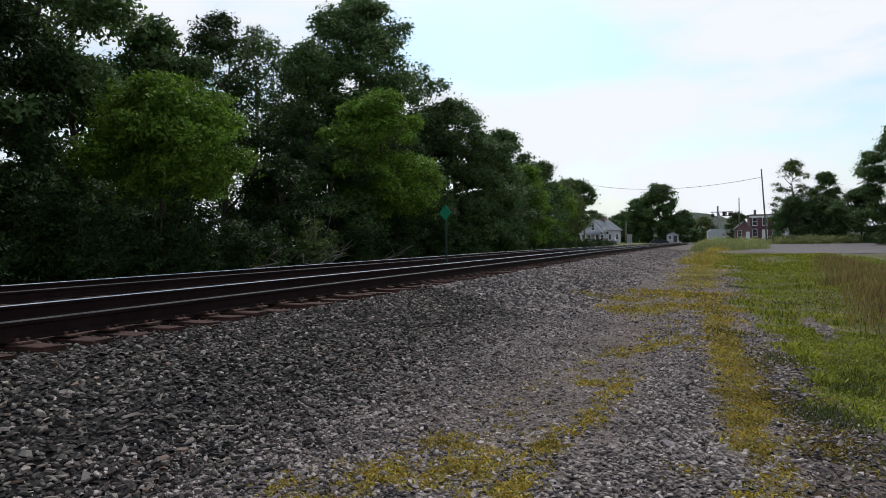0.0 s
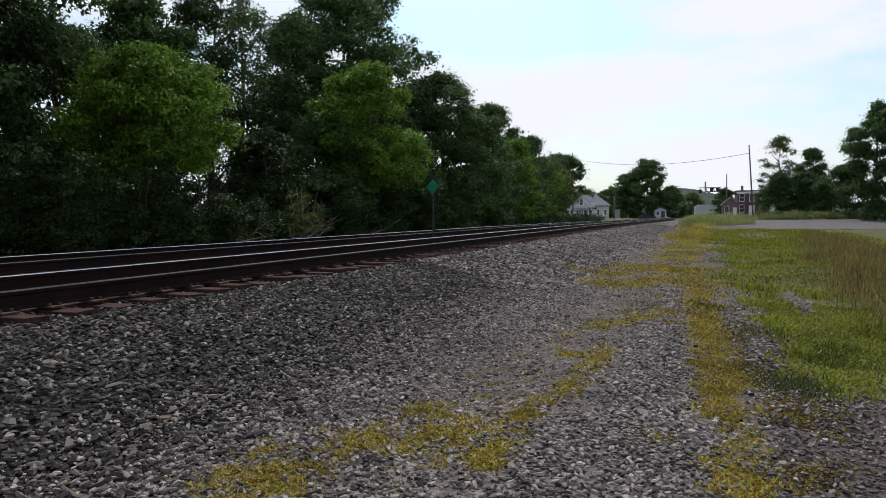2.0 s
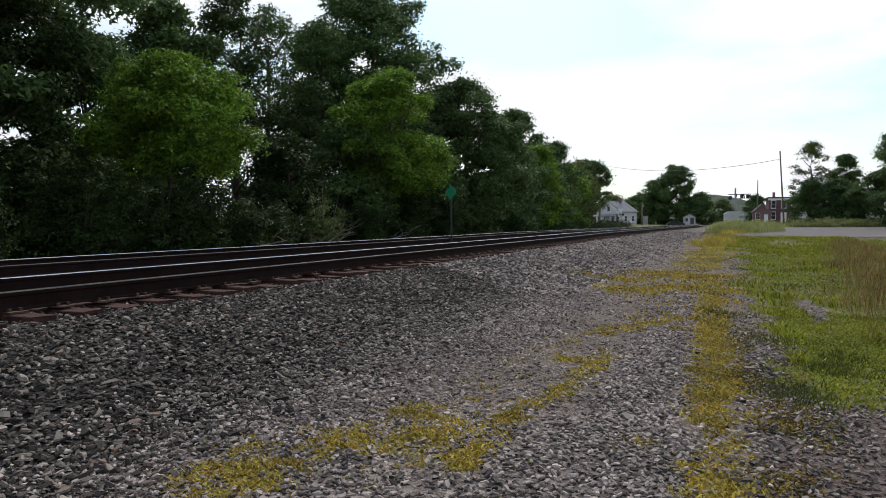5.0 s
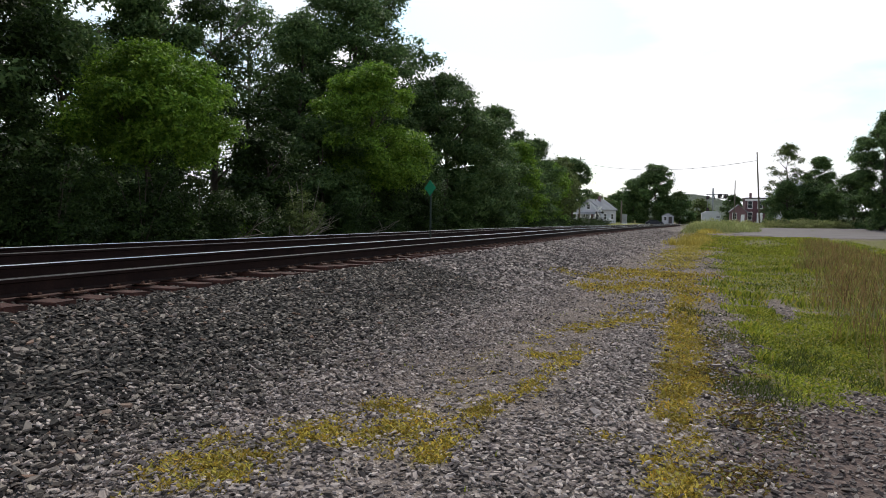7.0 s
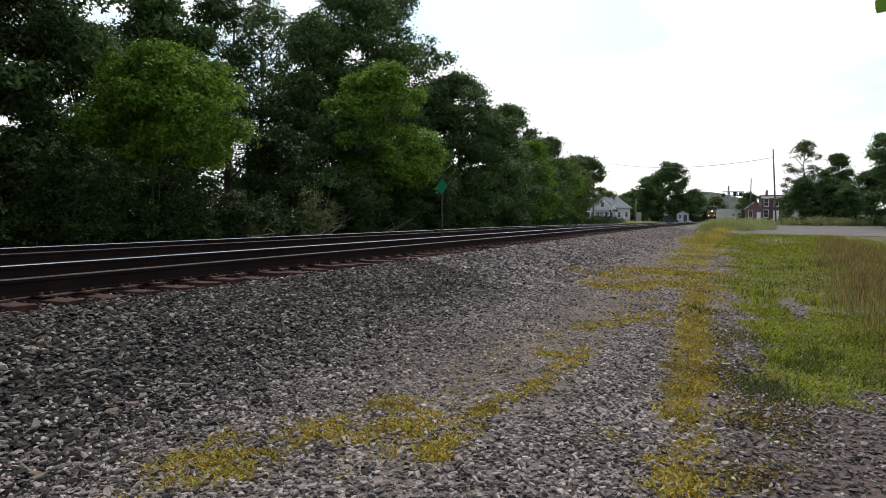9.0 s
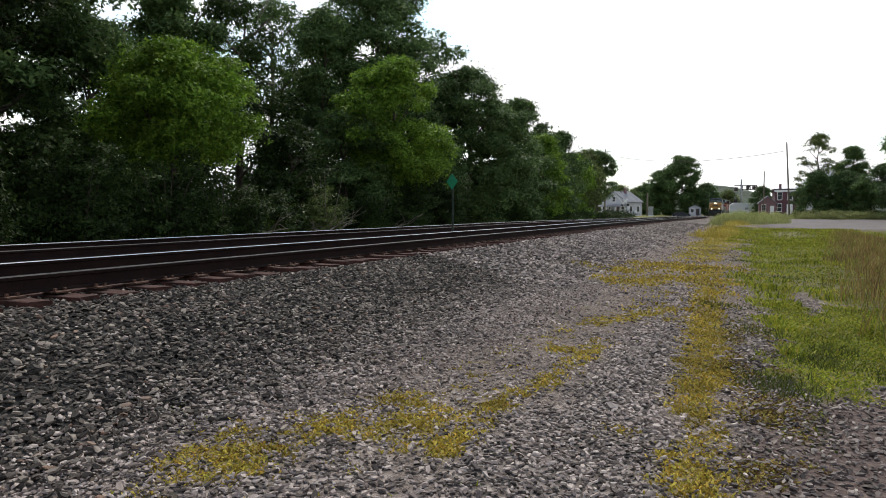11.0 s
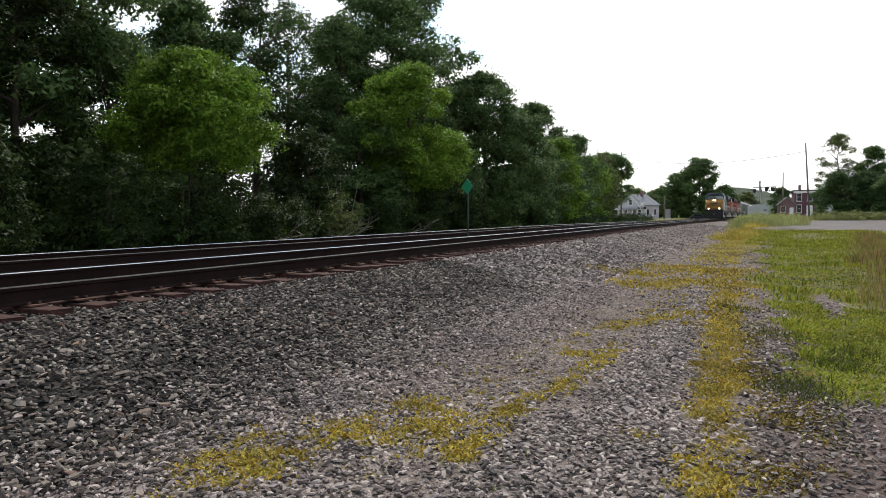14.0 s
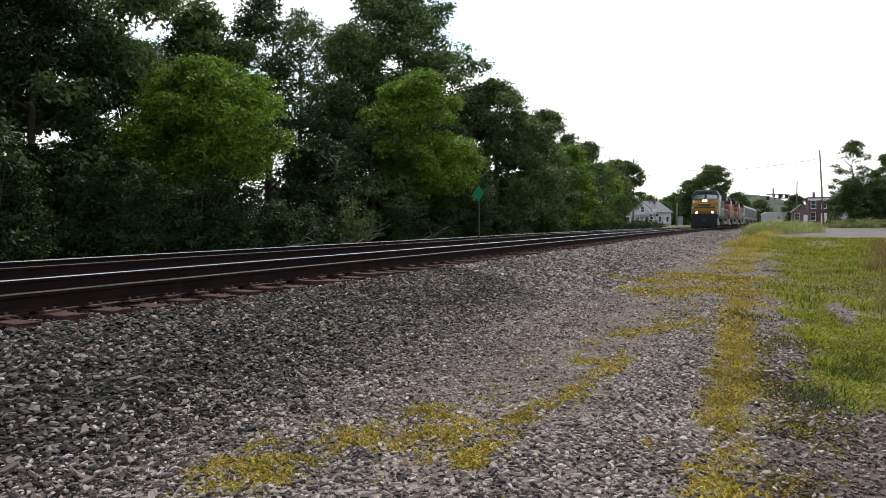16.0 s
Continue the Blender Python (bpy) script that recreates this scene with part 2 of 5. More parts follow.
def ground_material():
    m, n, l, b = material("ground_cover", 0.95, 0.0, 0.1)
    co = n.new("ShaderNodeTexCoord")
    layers = []
    for scale, stops in ((17.0, [(0.0, (0.04, 0.04, 0.04)), (0.45, (0.12, 0.1, 0.09)), (0.8, (0.225, 0.195, 0.178)), (1.0, (0.34, 0.3, 0.275))]),
                         (62.0, [(0.0, (0.09, 0.07, 0.06)), (0.5, (0.195, 0.158, 0.138)), (0.85, (0.29, 0.242, 0.212)), (1.0, (0.4, 0.345, 0.31))])):
        cells = n.new("ShaderNodeTexVoronoi")
        cells.inputs["Scale"].default_value = scale
        l.new(co.outputs["Object"], cells.inputs["Vector"])
        sep, r = n.new("ShaderNodeSeparateColor"), ramp_node(n, stops)
        l.new(cells.outputs["Color"], sep.inputs["Color"])
        l.new(sep.outputs["Red"], r.inputs["Fac"])
        layers.append((r.outputs["Color"], cells.outputs["Distance"]))
    drift, fine, mid = noise_node(n, l, 0.7, 5.0), noise_node(n, l, 45.0, 4.0), noise_node(n, l, 6.0, 5.0)
    tint = ramp_node(n, [(0.3, (0.72, 0.7, 0.7)), (0.7, (1.2, 1.15, 1.13))])
    l.new(drift.outputs["Fac"], tint.inputs["Fac"])
    cover = n.new("ShaderNodeAttribute")
    cover.attribute_name = "cover"
    csep = n.new("ShaderNodeSeparateColor")
    l.new(cover.outputs["Color"], csep.inputs["Color"])
    col = mix_node(n, l, csep.outputs["Blue"], layers[0][0], layers[1][0])
    col = mix_node(n, l, 1.0, col, tint.outputs["Color"], "MULTIPLY")
    # Near-black ramp paints the shade in crevices between ballast stones.
    soil_and_gap_shade = ramp_node(n, [(0.3, (0.02, 0.019, 0.018)), (0.7, (0.05, 0.047, 0.044))])
    l.new(fine.outputs["Fac"], soil_and_gap_shade.inputs["Fac"])
    col = mix_node(n, l, cover.outputs["Alpha"], col, soil_and_gap_shade.outputs["Color"])
    brown, where = ramp_node(n, [(0.3, (0.055, 0.037, 0.033)), (0.7, (0.15, 0.108, 0.096))]), n.new("ShaderNodeAttribute")
    where.attribute_name = "soil_and_gap_shade"
    l.new(fine.outputs["Fac"], brown.inputs["Fac"])
    col = mix_node(n, l, where.outputs["Fac"], col, brown.outputs["Color"])
    moss = ramp_node(n, [(0.3, (0.15, 0.12, 0.04)), (0.7, (0.38, 0.3, 0.07))])
    l.new(fine.outputs["Fac"], moss.inputs["Fac"])
    col = mix_node(n, l, csep.outputs["Red"], col, moss.outputs["Color"])
    turf = ramp_node(n, [(0.3, (0.09, 0.085, 0.03)), (0.7, (0.19, 0.19, 0.05))])
    l.new(mid.outputs["Fac"], turf.inputs["Fac"])
    col = mix_node(n, l, csep.outputs["Green"], col, turf.outputs["Color"])
    l.new(col, b.inputs["Base Color"])
    bump_on(n, l, b, mix_node(n, l, csep.outputs["Blue"], layers[0][1], layers[1][1]), 0.9, 0.03)
    return m


M_GROUND = ground_material()


# ---- mesh helpers ----
def quick_mesh(name, verts, faces, mats, smooth=False, index=None):
    """A mesh from arrays: verts (n, 3), faces (m, k) with k corners each."""
    me = bpy.data.meshes.new(name)
    verts, faces = np.asarray(verts, np.float32), np.asarray(faces, np.int32)
    k = faces.shape[1]
    me.vertices.add(len(verts))
    me.vertices.foreach_set("co", verts.ravel())
    me.loops.add(faces.size)
    me.loops.foreach_set("vertex_index", faces.ravel())
    me.polygons.add(len(faces))
    me.polygons.foreach_set("loop_start", np.arange(0, faces.size, k, dtype=np.int32))
    me.polygons.foreach_set("loop_total", np.full(len(faces), k, np.int32))
    me.polygons.foreach_set("use_smooth", np.full(len(faces), bool(smooth)))
    for m in mats if isinstance(mats, (list, tuple)) else [mats]:
        me.materials.append(m)
    if index is not None:
        me.polygons.foreach_set("material_index", np.asarray(index, np.int32))
    me.update(calc_edges=True)
    return me


def thing(name, label, category, m=None, group="", kind=""):
    ob = tagged(new(name), label, category, group, kind)
    ob.empty_display_size = 0.2
    if m is not None:
        ob.matrix_basis = m
    return ob


def part(name, shape, mat, parent, label="", smooth=False):
    """Links a bmesh or a mesh as one object under a thing or a part."""
    if isinstance(shape, bmesh.types.BMesh):
        me = bpy.data.meshes.new(name)
        if smooth:
            for f in shape.faces:
                f.smooth = True
        shape.to_mesh(me)
        shape.free()
        me.materials.append(mat)
    else:
        me = shape
    ob = new(name, me)
    ob.parent = parent
    return tagged(ob, label)


def box(bm, x0, x1, y0, y1, z0, z1, bevel=0.0, taper=(0, 0)):
    """Adds a box to bm; taper pulls the top in along x and y."""
    vs = [bm.verts.new(p) for p in ((x0, y0, z0), (x1, y0, z0), (x1, y1, z0), (x0, y1, z0),
          (x0 + taper[0], y0 + taper[1], z1), (x1 - taper[0], y0 + taper[1], z1), (x1 - taper[0], y1 - taper[1], z1), (x0 + taper[0], y1 - taper[1], z1))]
    fs = [bm.faces.new([vs[i] for i in q]) for q in ((3, 2, 1, 0), (4, 5, 6, 7), (0, 1, 5, 4), (1, 2, 6, 5), (2, 3, 7, 6), (3, 0, 4, 7))]
    if bevel:
        es = list({e for f in fs for e in f.edges})
        bmesh.ops.bevel(bm, geom=es, offset=bevel, segments=1 if bevel < 0.02 else 2, affect="EDGES", profile=0.6)
    return bm


def block(*a, **k):
    return box(bmesh.new(), *a, **k)


def prism(points, axis, a, b, bevel=0.0):
    """A solid whose outline lies across one axis, from a to b along it."""
    bm = bmesh.new()
    place = {"x": lambda p, t: (t, p[0], p[1]), "y": lambda p, t: (p[0], t, p[1]), "z": lambda p, t: (p[0], p[1], t)}[axis]
    lo, hi = [bm.verts.new(place(p, a)) for p in points], [bm.verts.new(place(p, b)) for p in points]
    bm.faces.new(lo[::-1])
    bm.faces.new(hi)
    for i in range(len(points)):
        j = (i + 1) % len(points)
        bm.faces.new((lo[i], lo[j], hi[j], hi[i]))
    bmesh.ops.recalc_face_normals(bm, faces=bm.faces)
    if bevel:
        bmesh.ops.bevel(bm, geom=list(bm.edges), offset=bevel, segments=2, affect="EDGES", profile=0.6)
    return bm


def tube(path, radii, sides=7):
    """Vertices and faces (quads) of a tapered tube along a path."""
    path = [Vector(p) for p in path]
    vs, fs = [], []
    for i, p in enumerate(path):
        d = (path[min(i + 1, len(path) - 1)] - path[max(i - 1, 0)]).normalized()
        a = d.cross(Vector((0.31, 0.87, 0.11))).normalized()
        b = d.cross(a)
        for s in range(sides):
            w = 2 * math.pi * s / sides
            vs.append(p + (a * math.cos(w) + b * math.sin(w)) * radii[i])
    for i in range(len(path) - 1):
        for s in range(sides):
            t = (s + 1) % sides
            fs.append((i * sides + s, i * sides + t, (i + 1) * sides + t, (i + 1) * sides + s))
    return vs, fs


def rod(path, radius, mat, sides=7, name="rod"):
    radii = [radius] * len(path) if isinstance(radius, (int, float)) else radius
    vs, fs = tube(path, radii, sides)
    vs, fs = list(vs), list(fs)
    for end, p in ((0, path[0]), (len(path) - 1, path[-1])):
        vs.append(Vector(p))
        for s in range(sides):
            q = (end * sides + s, end * sides + (s + 1) % sides, len(vs) - 1, len(vs) - 1)
            fs.append(q if end else (q[1], q[0], q[2], q[3]))
    bm = bmesh.new()
    bv = [bm.verts.new(v) for v in vs]
    for f in fs:
        c = []
        for i in f:
            if bv[i] not in c:
                c.append(bv[i])
        bm.faces.new(c)
    me = bpy.data.meshes.new(name)
    for f in bm.faces:
        f.smooth = len(f.verts) == 4
    bm.to_mesh(me)
    bm.free()
    me.materials.append(mat)
    return me


def lattice(x, y, size, seed):
    """Smooth random values between 0 and 1 over the plan."""
    r = np.random.RandomState(seed).rand(64, 64)
    u, v = np.asarray(x) / size + 1000, np.asarray(y) / size + 1000
    i, j = np.floor(u).astype(int), np.floor(v).astype(int)
    fu, fv = u - i, v - j
    fu, fv = fu * fu * (3 - 2 * fu), fv * fv * (3 - 2 * fv)
    g = lambda a, b: r[a % 64, b % 64]
    return (g(i, j) * (1 - fu) + g(i + 1, j) * fu) * (1 - fv) + (g(i, j + 1) * (1 - fu) + g(i + 1, j + 1) * fu) * fv


# ---- the plan ----
RAIL_Z = 0.85


def bend(y):
    """How far the line swings from straight, along its length."""
    s = np.clip(np.asarray(y, float) - 30, 0, 220)
    over = np.clip(np.asarray(y, float) - 250, 0, None)
    return -0.0218 * s + 1.313e-4 * s * s + 0.036 * over


def rise(y):
    """How the land east of the line climbs towards the village."""
    return np.interp(np.asarray(y, float), [45, 70, 98, 112, 200, 400], [0, 0.32, 0.7, 0.66, 0.95, 1.1])


def drop(y):
    """How far the line falls below its level beside the lane."""
    return 0.0042 * np.clip(np.asarray(y, float) - 37, 0, 190)


def ground_z(x, y):
    x, y = np.asarray(x, float), np.asarray(y, float)
    xr = x - bend(y)
    z = np.interp(xr, [-60, -17, -14.6, -13.6, -5.85, -3.5, -2.5, 0, 1.4, 8, 60], [0.2, 0.35, 0.45, 0.6, 0.57, 0.07, -0.06, -0.1, -0.2, -0.22, -0.1])
    z = z - drop(y) * np.clip((-xr - 3.2) / 2, 0, 1)
    z = z + rise(y) * np.clip((xr + 3.5) / 4, 0, 1) + 0.7 * rise(y) * np.clip((-15 - xr) / 5, 0, 1)
    street = np.clip((9 - np.abs(y - 162)) / 3, 0, 1) * np.clip((x + 60) / 10, 0, 1) * np.clip((20 - x) / 10, 0, 1)
    z = z + street * (RAIL_Z - drop(y) - 0.06 - z)
    near = np.clip((y + 5) / 8, 0, 1)
    z = z + near * 0.05 * (lattice(x, y, 1.3, 3) - 0.5) * np.clip((xr + 5.5), 0, 1) + 0.02 * (lattice(x, y, 0.35, 4) - 0.5) * np.clip((xr + 6), 0, 1)
    return z


# patches of yellow stonecrop: centre, half length, half width, turn
PATCHES = [(-2.75, 3.5, 0.5, 0.26, 92), (-2.6, 4.25, 0.5, 0.24, 82), (-2.45, 5.15, 0.32, 0.18, 80), (-2.15, 4.65, 0.5, 0.2, 80), (-1.68, 4.35, 0.32, 0.12, 90), (-1.66, 5.25, 0.5, 0.13, 80),
           (-1.52, 6.2, 0.6, 0.13, 84), (-1.48, 7.5, 0.9, 0.12, 90), (-1.8, 7.8, 0.22, 0.14, 90), (-0.62, 5.15, 0.16, 0.1, 60), (-0.1, 4.5, 0.7, 0.16, 100),
           (-1.4, 10.8, 1.2, 0.22, 70), (-2.0, 15.9, 1.0, 0.75, 10), (-1.0, 16.9, 1.3, 0.8, 15), (-3.3, 18.0, 1.2, 0.5, 30), (-1.4, 20.5, 1.8, 1.2, 120)]


def moss_at(x, y):
    """How thickly the stonecrop grows, soft and broken at the edges."""
    out = np.zeros(np.shape(x))
    for cx, cy, a, b, w in PATCHES:
        c, s = math.cos(radians(w)), math.sin(radians(w))
        u, v = (x - cx) * c + (y - cy) * s, -(x - cx) * s + (y - cy) * c
        out = np.maximum(out, np.exp(-0.75 * ((u / (a * 1.15)) ** 2 + (v / (b * 1.6)) ** 2)))
    strip = np.exp(-((x + 0.17 + 0.045 * (y - 6) + 0.14 * (lattice(x, y, 0.9, 14) - 0.5)) / np.interp(y, [4, 7, 14], [0.24, 0.34, 0.5])) ** 2) * np.clip((y - 3) / 1.5, 0, 1) * np.clip((24 - y) / 6, 0, 1)
    far = np.clip((y - 19) / 6, 0, 1) * 0.9 * np.exp(-((x + 1.3) / 1.3) ** 2) * np.clip((75 - y) / 10, 0, 1)
    lane = 0.52 * np.exp(-((x + 2.1) / 0.6) ** 2) * np.clip((y - 2) / 2, 0, 1) * np.clip((12 - y) / 5, 0, 1)
    olive = 0.58 * np.exp(-((x + 1.2) / 0.9) ** 2) * np.clip((y - 8.5) / 2, 0, 1) * np.clip((16 - y) / 2, 0, 1)
    out = np.maximum(np.maximum(np.maximum(out, lane), olive), np.maximum(0.95 * strip, far))
    wob = 0.62 * lattice(x, y, 0.085, 13) + 0.28 * lattice(x, y, 0.28, 11) + 0.24 * lattice(x, y, 0.9, 12)
    return np.clip((out * 0.95 - wob + 0.11) * 1.3, 0, 0.75)


def fine_at(x, y):
    """Where the lane is worn to fine grit instead of loose stone."""
    ridge = np.exp(-((x + 0.82 + 0.03 * (y - 6)) / 0.36) ** 2) * np.clip((17 - y) / 5, 0, 1)
    heap = brown_at(x, y)
    grit = np.clip((x + 3.6 + 0.5 * (lattice(x, y, 0.8, 41) - 0.5)) * 1.5, 0, 0.85) * np.clip((y - 4.4) / 1.2, 0.3, 1)
    return np.clip(grit - 1.35 * ridge - heap + 0.5 * (lattice(x, y, 0.4, 42) - 0.5), 0, 1)


def brown_at(x, y):
    """Flat purple-brown gravel over soil, between the stonecrop and the lawn."""
    side = np.clip((x + 0.02 + 0.04 * (y - 6) + 0.25 * (lattice(x, y, 0.5, 45) - 0.5)) * 5, 0, 1)
    return side * np.clip((12 - y) / 4, 0, 1) * np.clip((3.5 - x), 0, 1)


def lawn_at(x, y):
    left = np.interp(y, [5.8, 7, 10, 14, 18, 28, 45, 60], [0.38, 0.2, -0.08, -0.34, -0.5, -0.4, 0.3, -0.2])
    left = left + (lattice(x, y, 2.6, 24) - 0.5) * np.clip((y - 8) / 12, 0.25, 1.6)
    front = 5.2 + 1.0 * np.clip(x - 0.6, 0, 1.1) + 0.9 * np.exp(-((x - 1.0) / 0.28) ** 2)
    d = np.minimum((x - left) * 1.5, (y - front - 0.2 * np.sin(x * 5)) * 1.1)
    d = np.minimum(d, (68 - y) * 0.15)
    wob = 0.4 * lattice(x, y, 0.1, 23) + 0.4 * lattice(x, y, 0.35, 21) + 0.5 * lattice(x, y, 1.1, 22)
    hole = 1.2 * np.exp(-(((x - 1.2) / 0.2) ** 2 + ((y - 14.5) / 1.7) ** 2)) + 0.7 * np.exp(-(((x - 1.45) / 0.25) ** 2 + ((y - 7.6) / 0.35) ** 2))
    return np.clip((np.clip(d * 0.6, -1, 0.8) - wob * 0.66 - hole + 0.12) * 1.5, 0, 0.95)


def meadow_at(x, y):
    edge = np.interp(y, [8, 11, 15, 20, 40, 60], [1.9, 1.4, 1.62, 2.1, 3.7, 6.2])
    return np.clip((x - edge + 0.9 * (lattice(x, y, 1.0, 31) - 0.5) + 0.5 * (lattice(x, y, 0.3, 32) - 0.5)) * 1.2, 0, 1) * np.clip((58 - y) / 5, 0, 1) * np.clip((y - 6) / 2, 0, 1)


def spaced(*runs):
    out = []
    for a, b, step in runs:
        out += list(np.arange(a, b - 1e-6, step))
    return np.array(out)


def make_ground():
    xs = spaced((-3000, -300, 300), (-300, -60, 30), (-60, -16, 3), (-16, -6.6, 0.45), (-6.6, 3.6, 0.1), (3.6, 12, 0.5), (12, 60, 4), (60, 300, 30), (300, 3001, 300))
    ys = spaced((-600, -60, 90), (-60, 0, 6), (0, 2, 0.4), (2, 20, 0.13), (20, 60, 0.5), (60, 180, 2), (180, 400, 11), (400, 4001, 200))
    gx, gy = np.meshgrid(xs, ys)
    gz = ground_z(gx, gy)
    nx, ny = len(xs), len(ys)
    i = np.arange(nx - 1)[None, :] + np.arange(ny - 1)[:, None] * nx
    faces = np.stack([i, i + 1, i + 1 + nx, i + nx], -1).reshape(-1, 4)
    me = quick_mesh("ground", np.stack([gx, gy, gz], -1).reshape(-1, 3), faces, M_GROUND, True)
    att = me.color_attributes.new("cover", "FLOAT_COLOR", "POINT")
    moss, lawn, mead = moss_at(gx, gy), lawn_at(gx, gy), meadow_at(gx, gy)
    out = np.clip((gx - 12) / 10, 0, 1) + np.clip((-15 - gx) / 2, 0, 1) + np.clip((gy - 68) / 10, 0, 1) * np.clip((gx + 4.5), 0, 1)
    green = np.clip(np.maximum(lawn * 1.15, np.maximum(mead * 0.8, out)), 0, 1)
    fine = fine_at(gx, gy)
    # Mask of the ballast zone that gets the painted crevice shade.
    gap_shade = np.clip((-3.3 - gx) * 2.5, 0, 1) * np.clip((33 - gy) / 4, 0, 1) * np.clip((gx + 13.5) * 2, 0, 1)
    rgba = np.stack([moss * 0.7, green, fine, gap_shade], -1).reshape(-1)
    att.data.foreach_set("color", rgba.astype(np.float32))
    soil_and_gap_shade = me.attributes.new("soil_and_gap_shade", "FLOAT", "POINT")
    soil_and_gap_shade.data.foreach_set("value", (0.85 * brown_at(gx, gy)).astype(np.float32).ravel())
    tagged(new("ground", me), "grey gravel lane with yellow stonecrop and a green grass verge", "ground", kind="structure")


make_ground()


# ---- railway ----
def rail_profile():
    half = [(0.075, 0.0), (0.075, 0.012), (0.012, 0.03), (0.009, 0.13), (0.035, 0.142), (0.037, 0.175), (0.031, 0.184)]
    return [(-a, b) for a, b in half[::-1]] + half[::1]


def make_rail(x0, top, parent, gauge, name="rail"):
    ys = spaced((-12, 30, 6), (30, 250, 4), (250, 461, 15))
    prof = rail_profile()
    prof = prof[::-1]
    cx = x0 + bend(ys)
    vs = np.array([[(cx[i] + a, y, top - float(drop(y)) - 0.184 + b) for a, b in prof] for i, y in enumerate(ys)]).reshape(-1, 3)
    k, fs, idx = len(prof), [], []
    for i in range(len(ys) - 1):
        for s in range(k):
            t = (s + 1) % k
            fs.append((i * k + s, i * k + t, (i + 1) * k + t, (i + 1) * k + s))
            zs = (prof[s][1], prof[t][1])
            mid = 0.5 * (prof[s][0] + prof[t][0])
            idx.append((1 if mid * gauge > 0.005 else 2) if min(zs) > 0.165 and max(zs) > 0.18 else 0)
    return part(name, quick_mesh(name, vs, fs, [M_RUST, M_STEEL, M_RAILTOP], False, idx), None, parent, "rust-brown steel rail with a polished head")


def tie_mesh(seed):
    r = random.Random(seed)
    bm = block(-1.3, 1.3, -0.115, 0.115, -0.17, 0.0, 0.008)
    for v in bm.verts:
        v.co += Vector((r.uniform(-0.02, 0.02), r.uniform(-0.006, 0.006), r.uniform(-0.006, 0.004)))
    me = bpy.data.meshes.new("tie")
    bm.to_mesh(me)
    bm.free()
    me.materials.append(M_TIE)
    return me


def plate_mesh():
    bm = block(-0.17, 0.17, -0.095, 0.095, 0.0, 0.016)
    for sx in (-1, 1):
        for sy in (-1, 1):
            box(bm, sx * 0.1 - 0.014, sx * 0.1 + 0.014, sy * 0.055 - 0.014, sy * 0.055 + 0.014, 0.016, 0.045)
    me = bpy.data.meshes.new("tie_plate")
    bm.to_mesh(me)
    bm.free()
    me.materials.append(M_PLATE)
    return me


def make_track(name, centre, label, cant, near):
    track = thing(name, label, "railway track", pose(0, 0, 0), "railway tracks")
    make_rail(centre + 0.75, RAIL_Z, track, -1)
    make_rail(centre - 0.75, RAIL_Z + cant, track, 1)
    ties, plate, r = [tie_mesh(s) for s in range(6)], plate_mesh(), random.Random(int(-centre * 10))
    y, made = -4.0, 0
    while made < (300 if near else 120):
        c, level = centre + float(bend(y)), RAIL_Z - float(drop(y))
        tie = part("tie", ties[r.randrange(6)], None, track)
        tie.matrix_basis = pose(c + r.uniform(-0.04, 0.04), y, level - 0.202 + r.uniform(-0.03, 0.0), 0, r.uniform(-0.6, 0.6), r.uniform(-1.2, 1.2))
        if near and y < 45:
            for dx in (-0.75, 0.75):
                p = part("tie_plate", plate, None, track)
                p.matrix_basis = pose(c + dx, y, level - 0.202)
        y += 0.5 + r.uniform(-0.03, 0.03)
        made += 1
    rest = []
    while y < 430:
        rest.append(y)
        y += 0.55
    bm = bmesh.new()
    for y in rest[:600]:
        c = centre + float(bend(y))
        level = RAIL_Z - float(drop(y))
        box(bm, c - 1.3, c + 1.3, y - 0.11, y + 0.11, level - 0.37, level - 0.202)
    tagged(part("tie_row", bm, M_TIE, track), kind="stuff")


make_track("railway_track", -7.25, "near main-line track with rust-brown rails on wooden ties", 0.02, True)
make_track("railway_track", -11.45, "far main-line track with shiny worn rails on dark ballast", 0.02, False)


# ---- stones ----
RING = 2 * np.pi * np.arange(5) / 5
PLATE_F = np.array([(5, 6, 7), (5, 7, 8), (5, 8, 9)] + [q for k in range(5) for q in ((k, (k + 1) % 5, 5 + (k + 1) % 5), (k, 5 + (k + 1) % 5, 5 + k))])


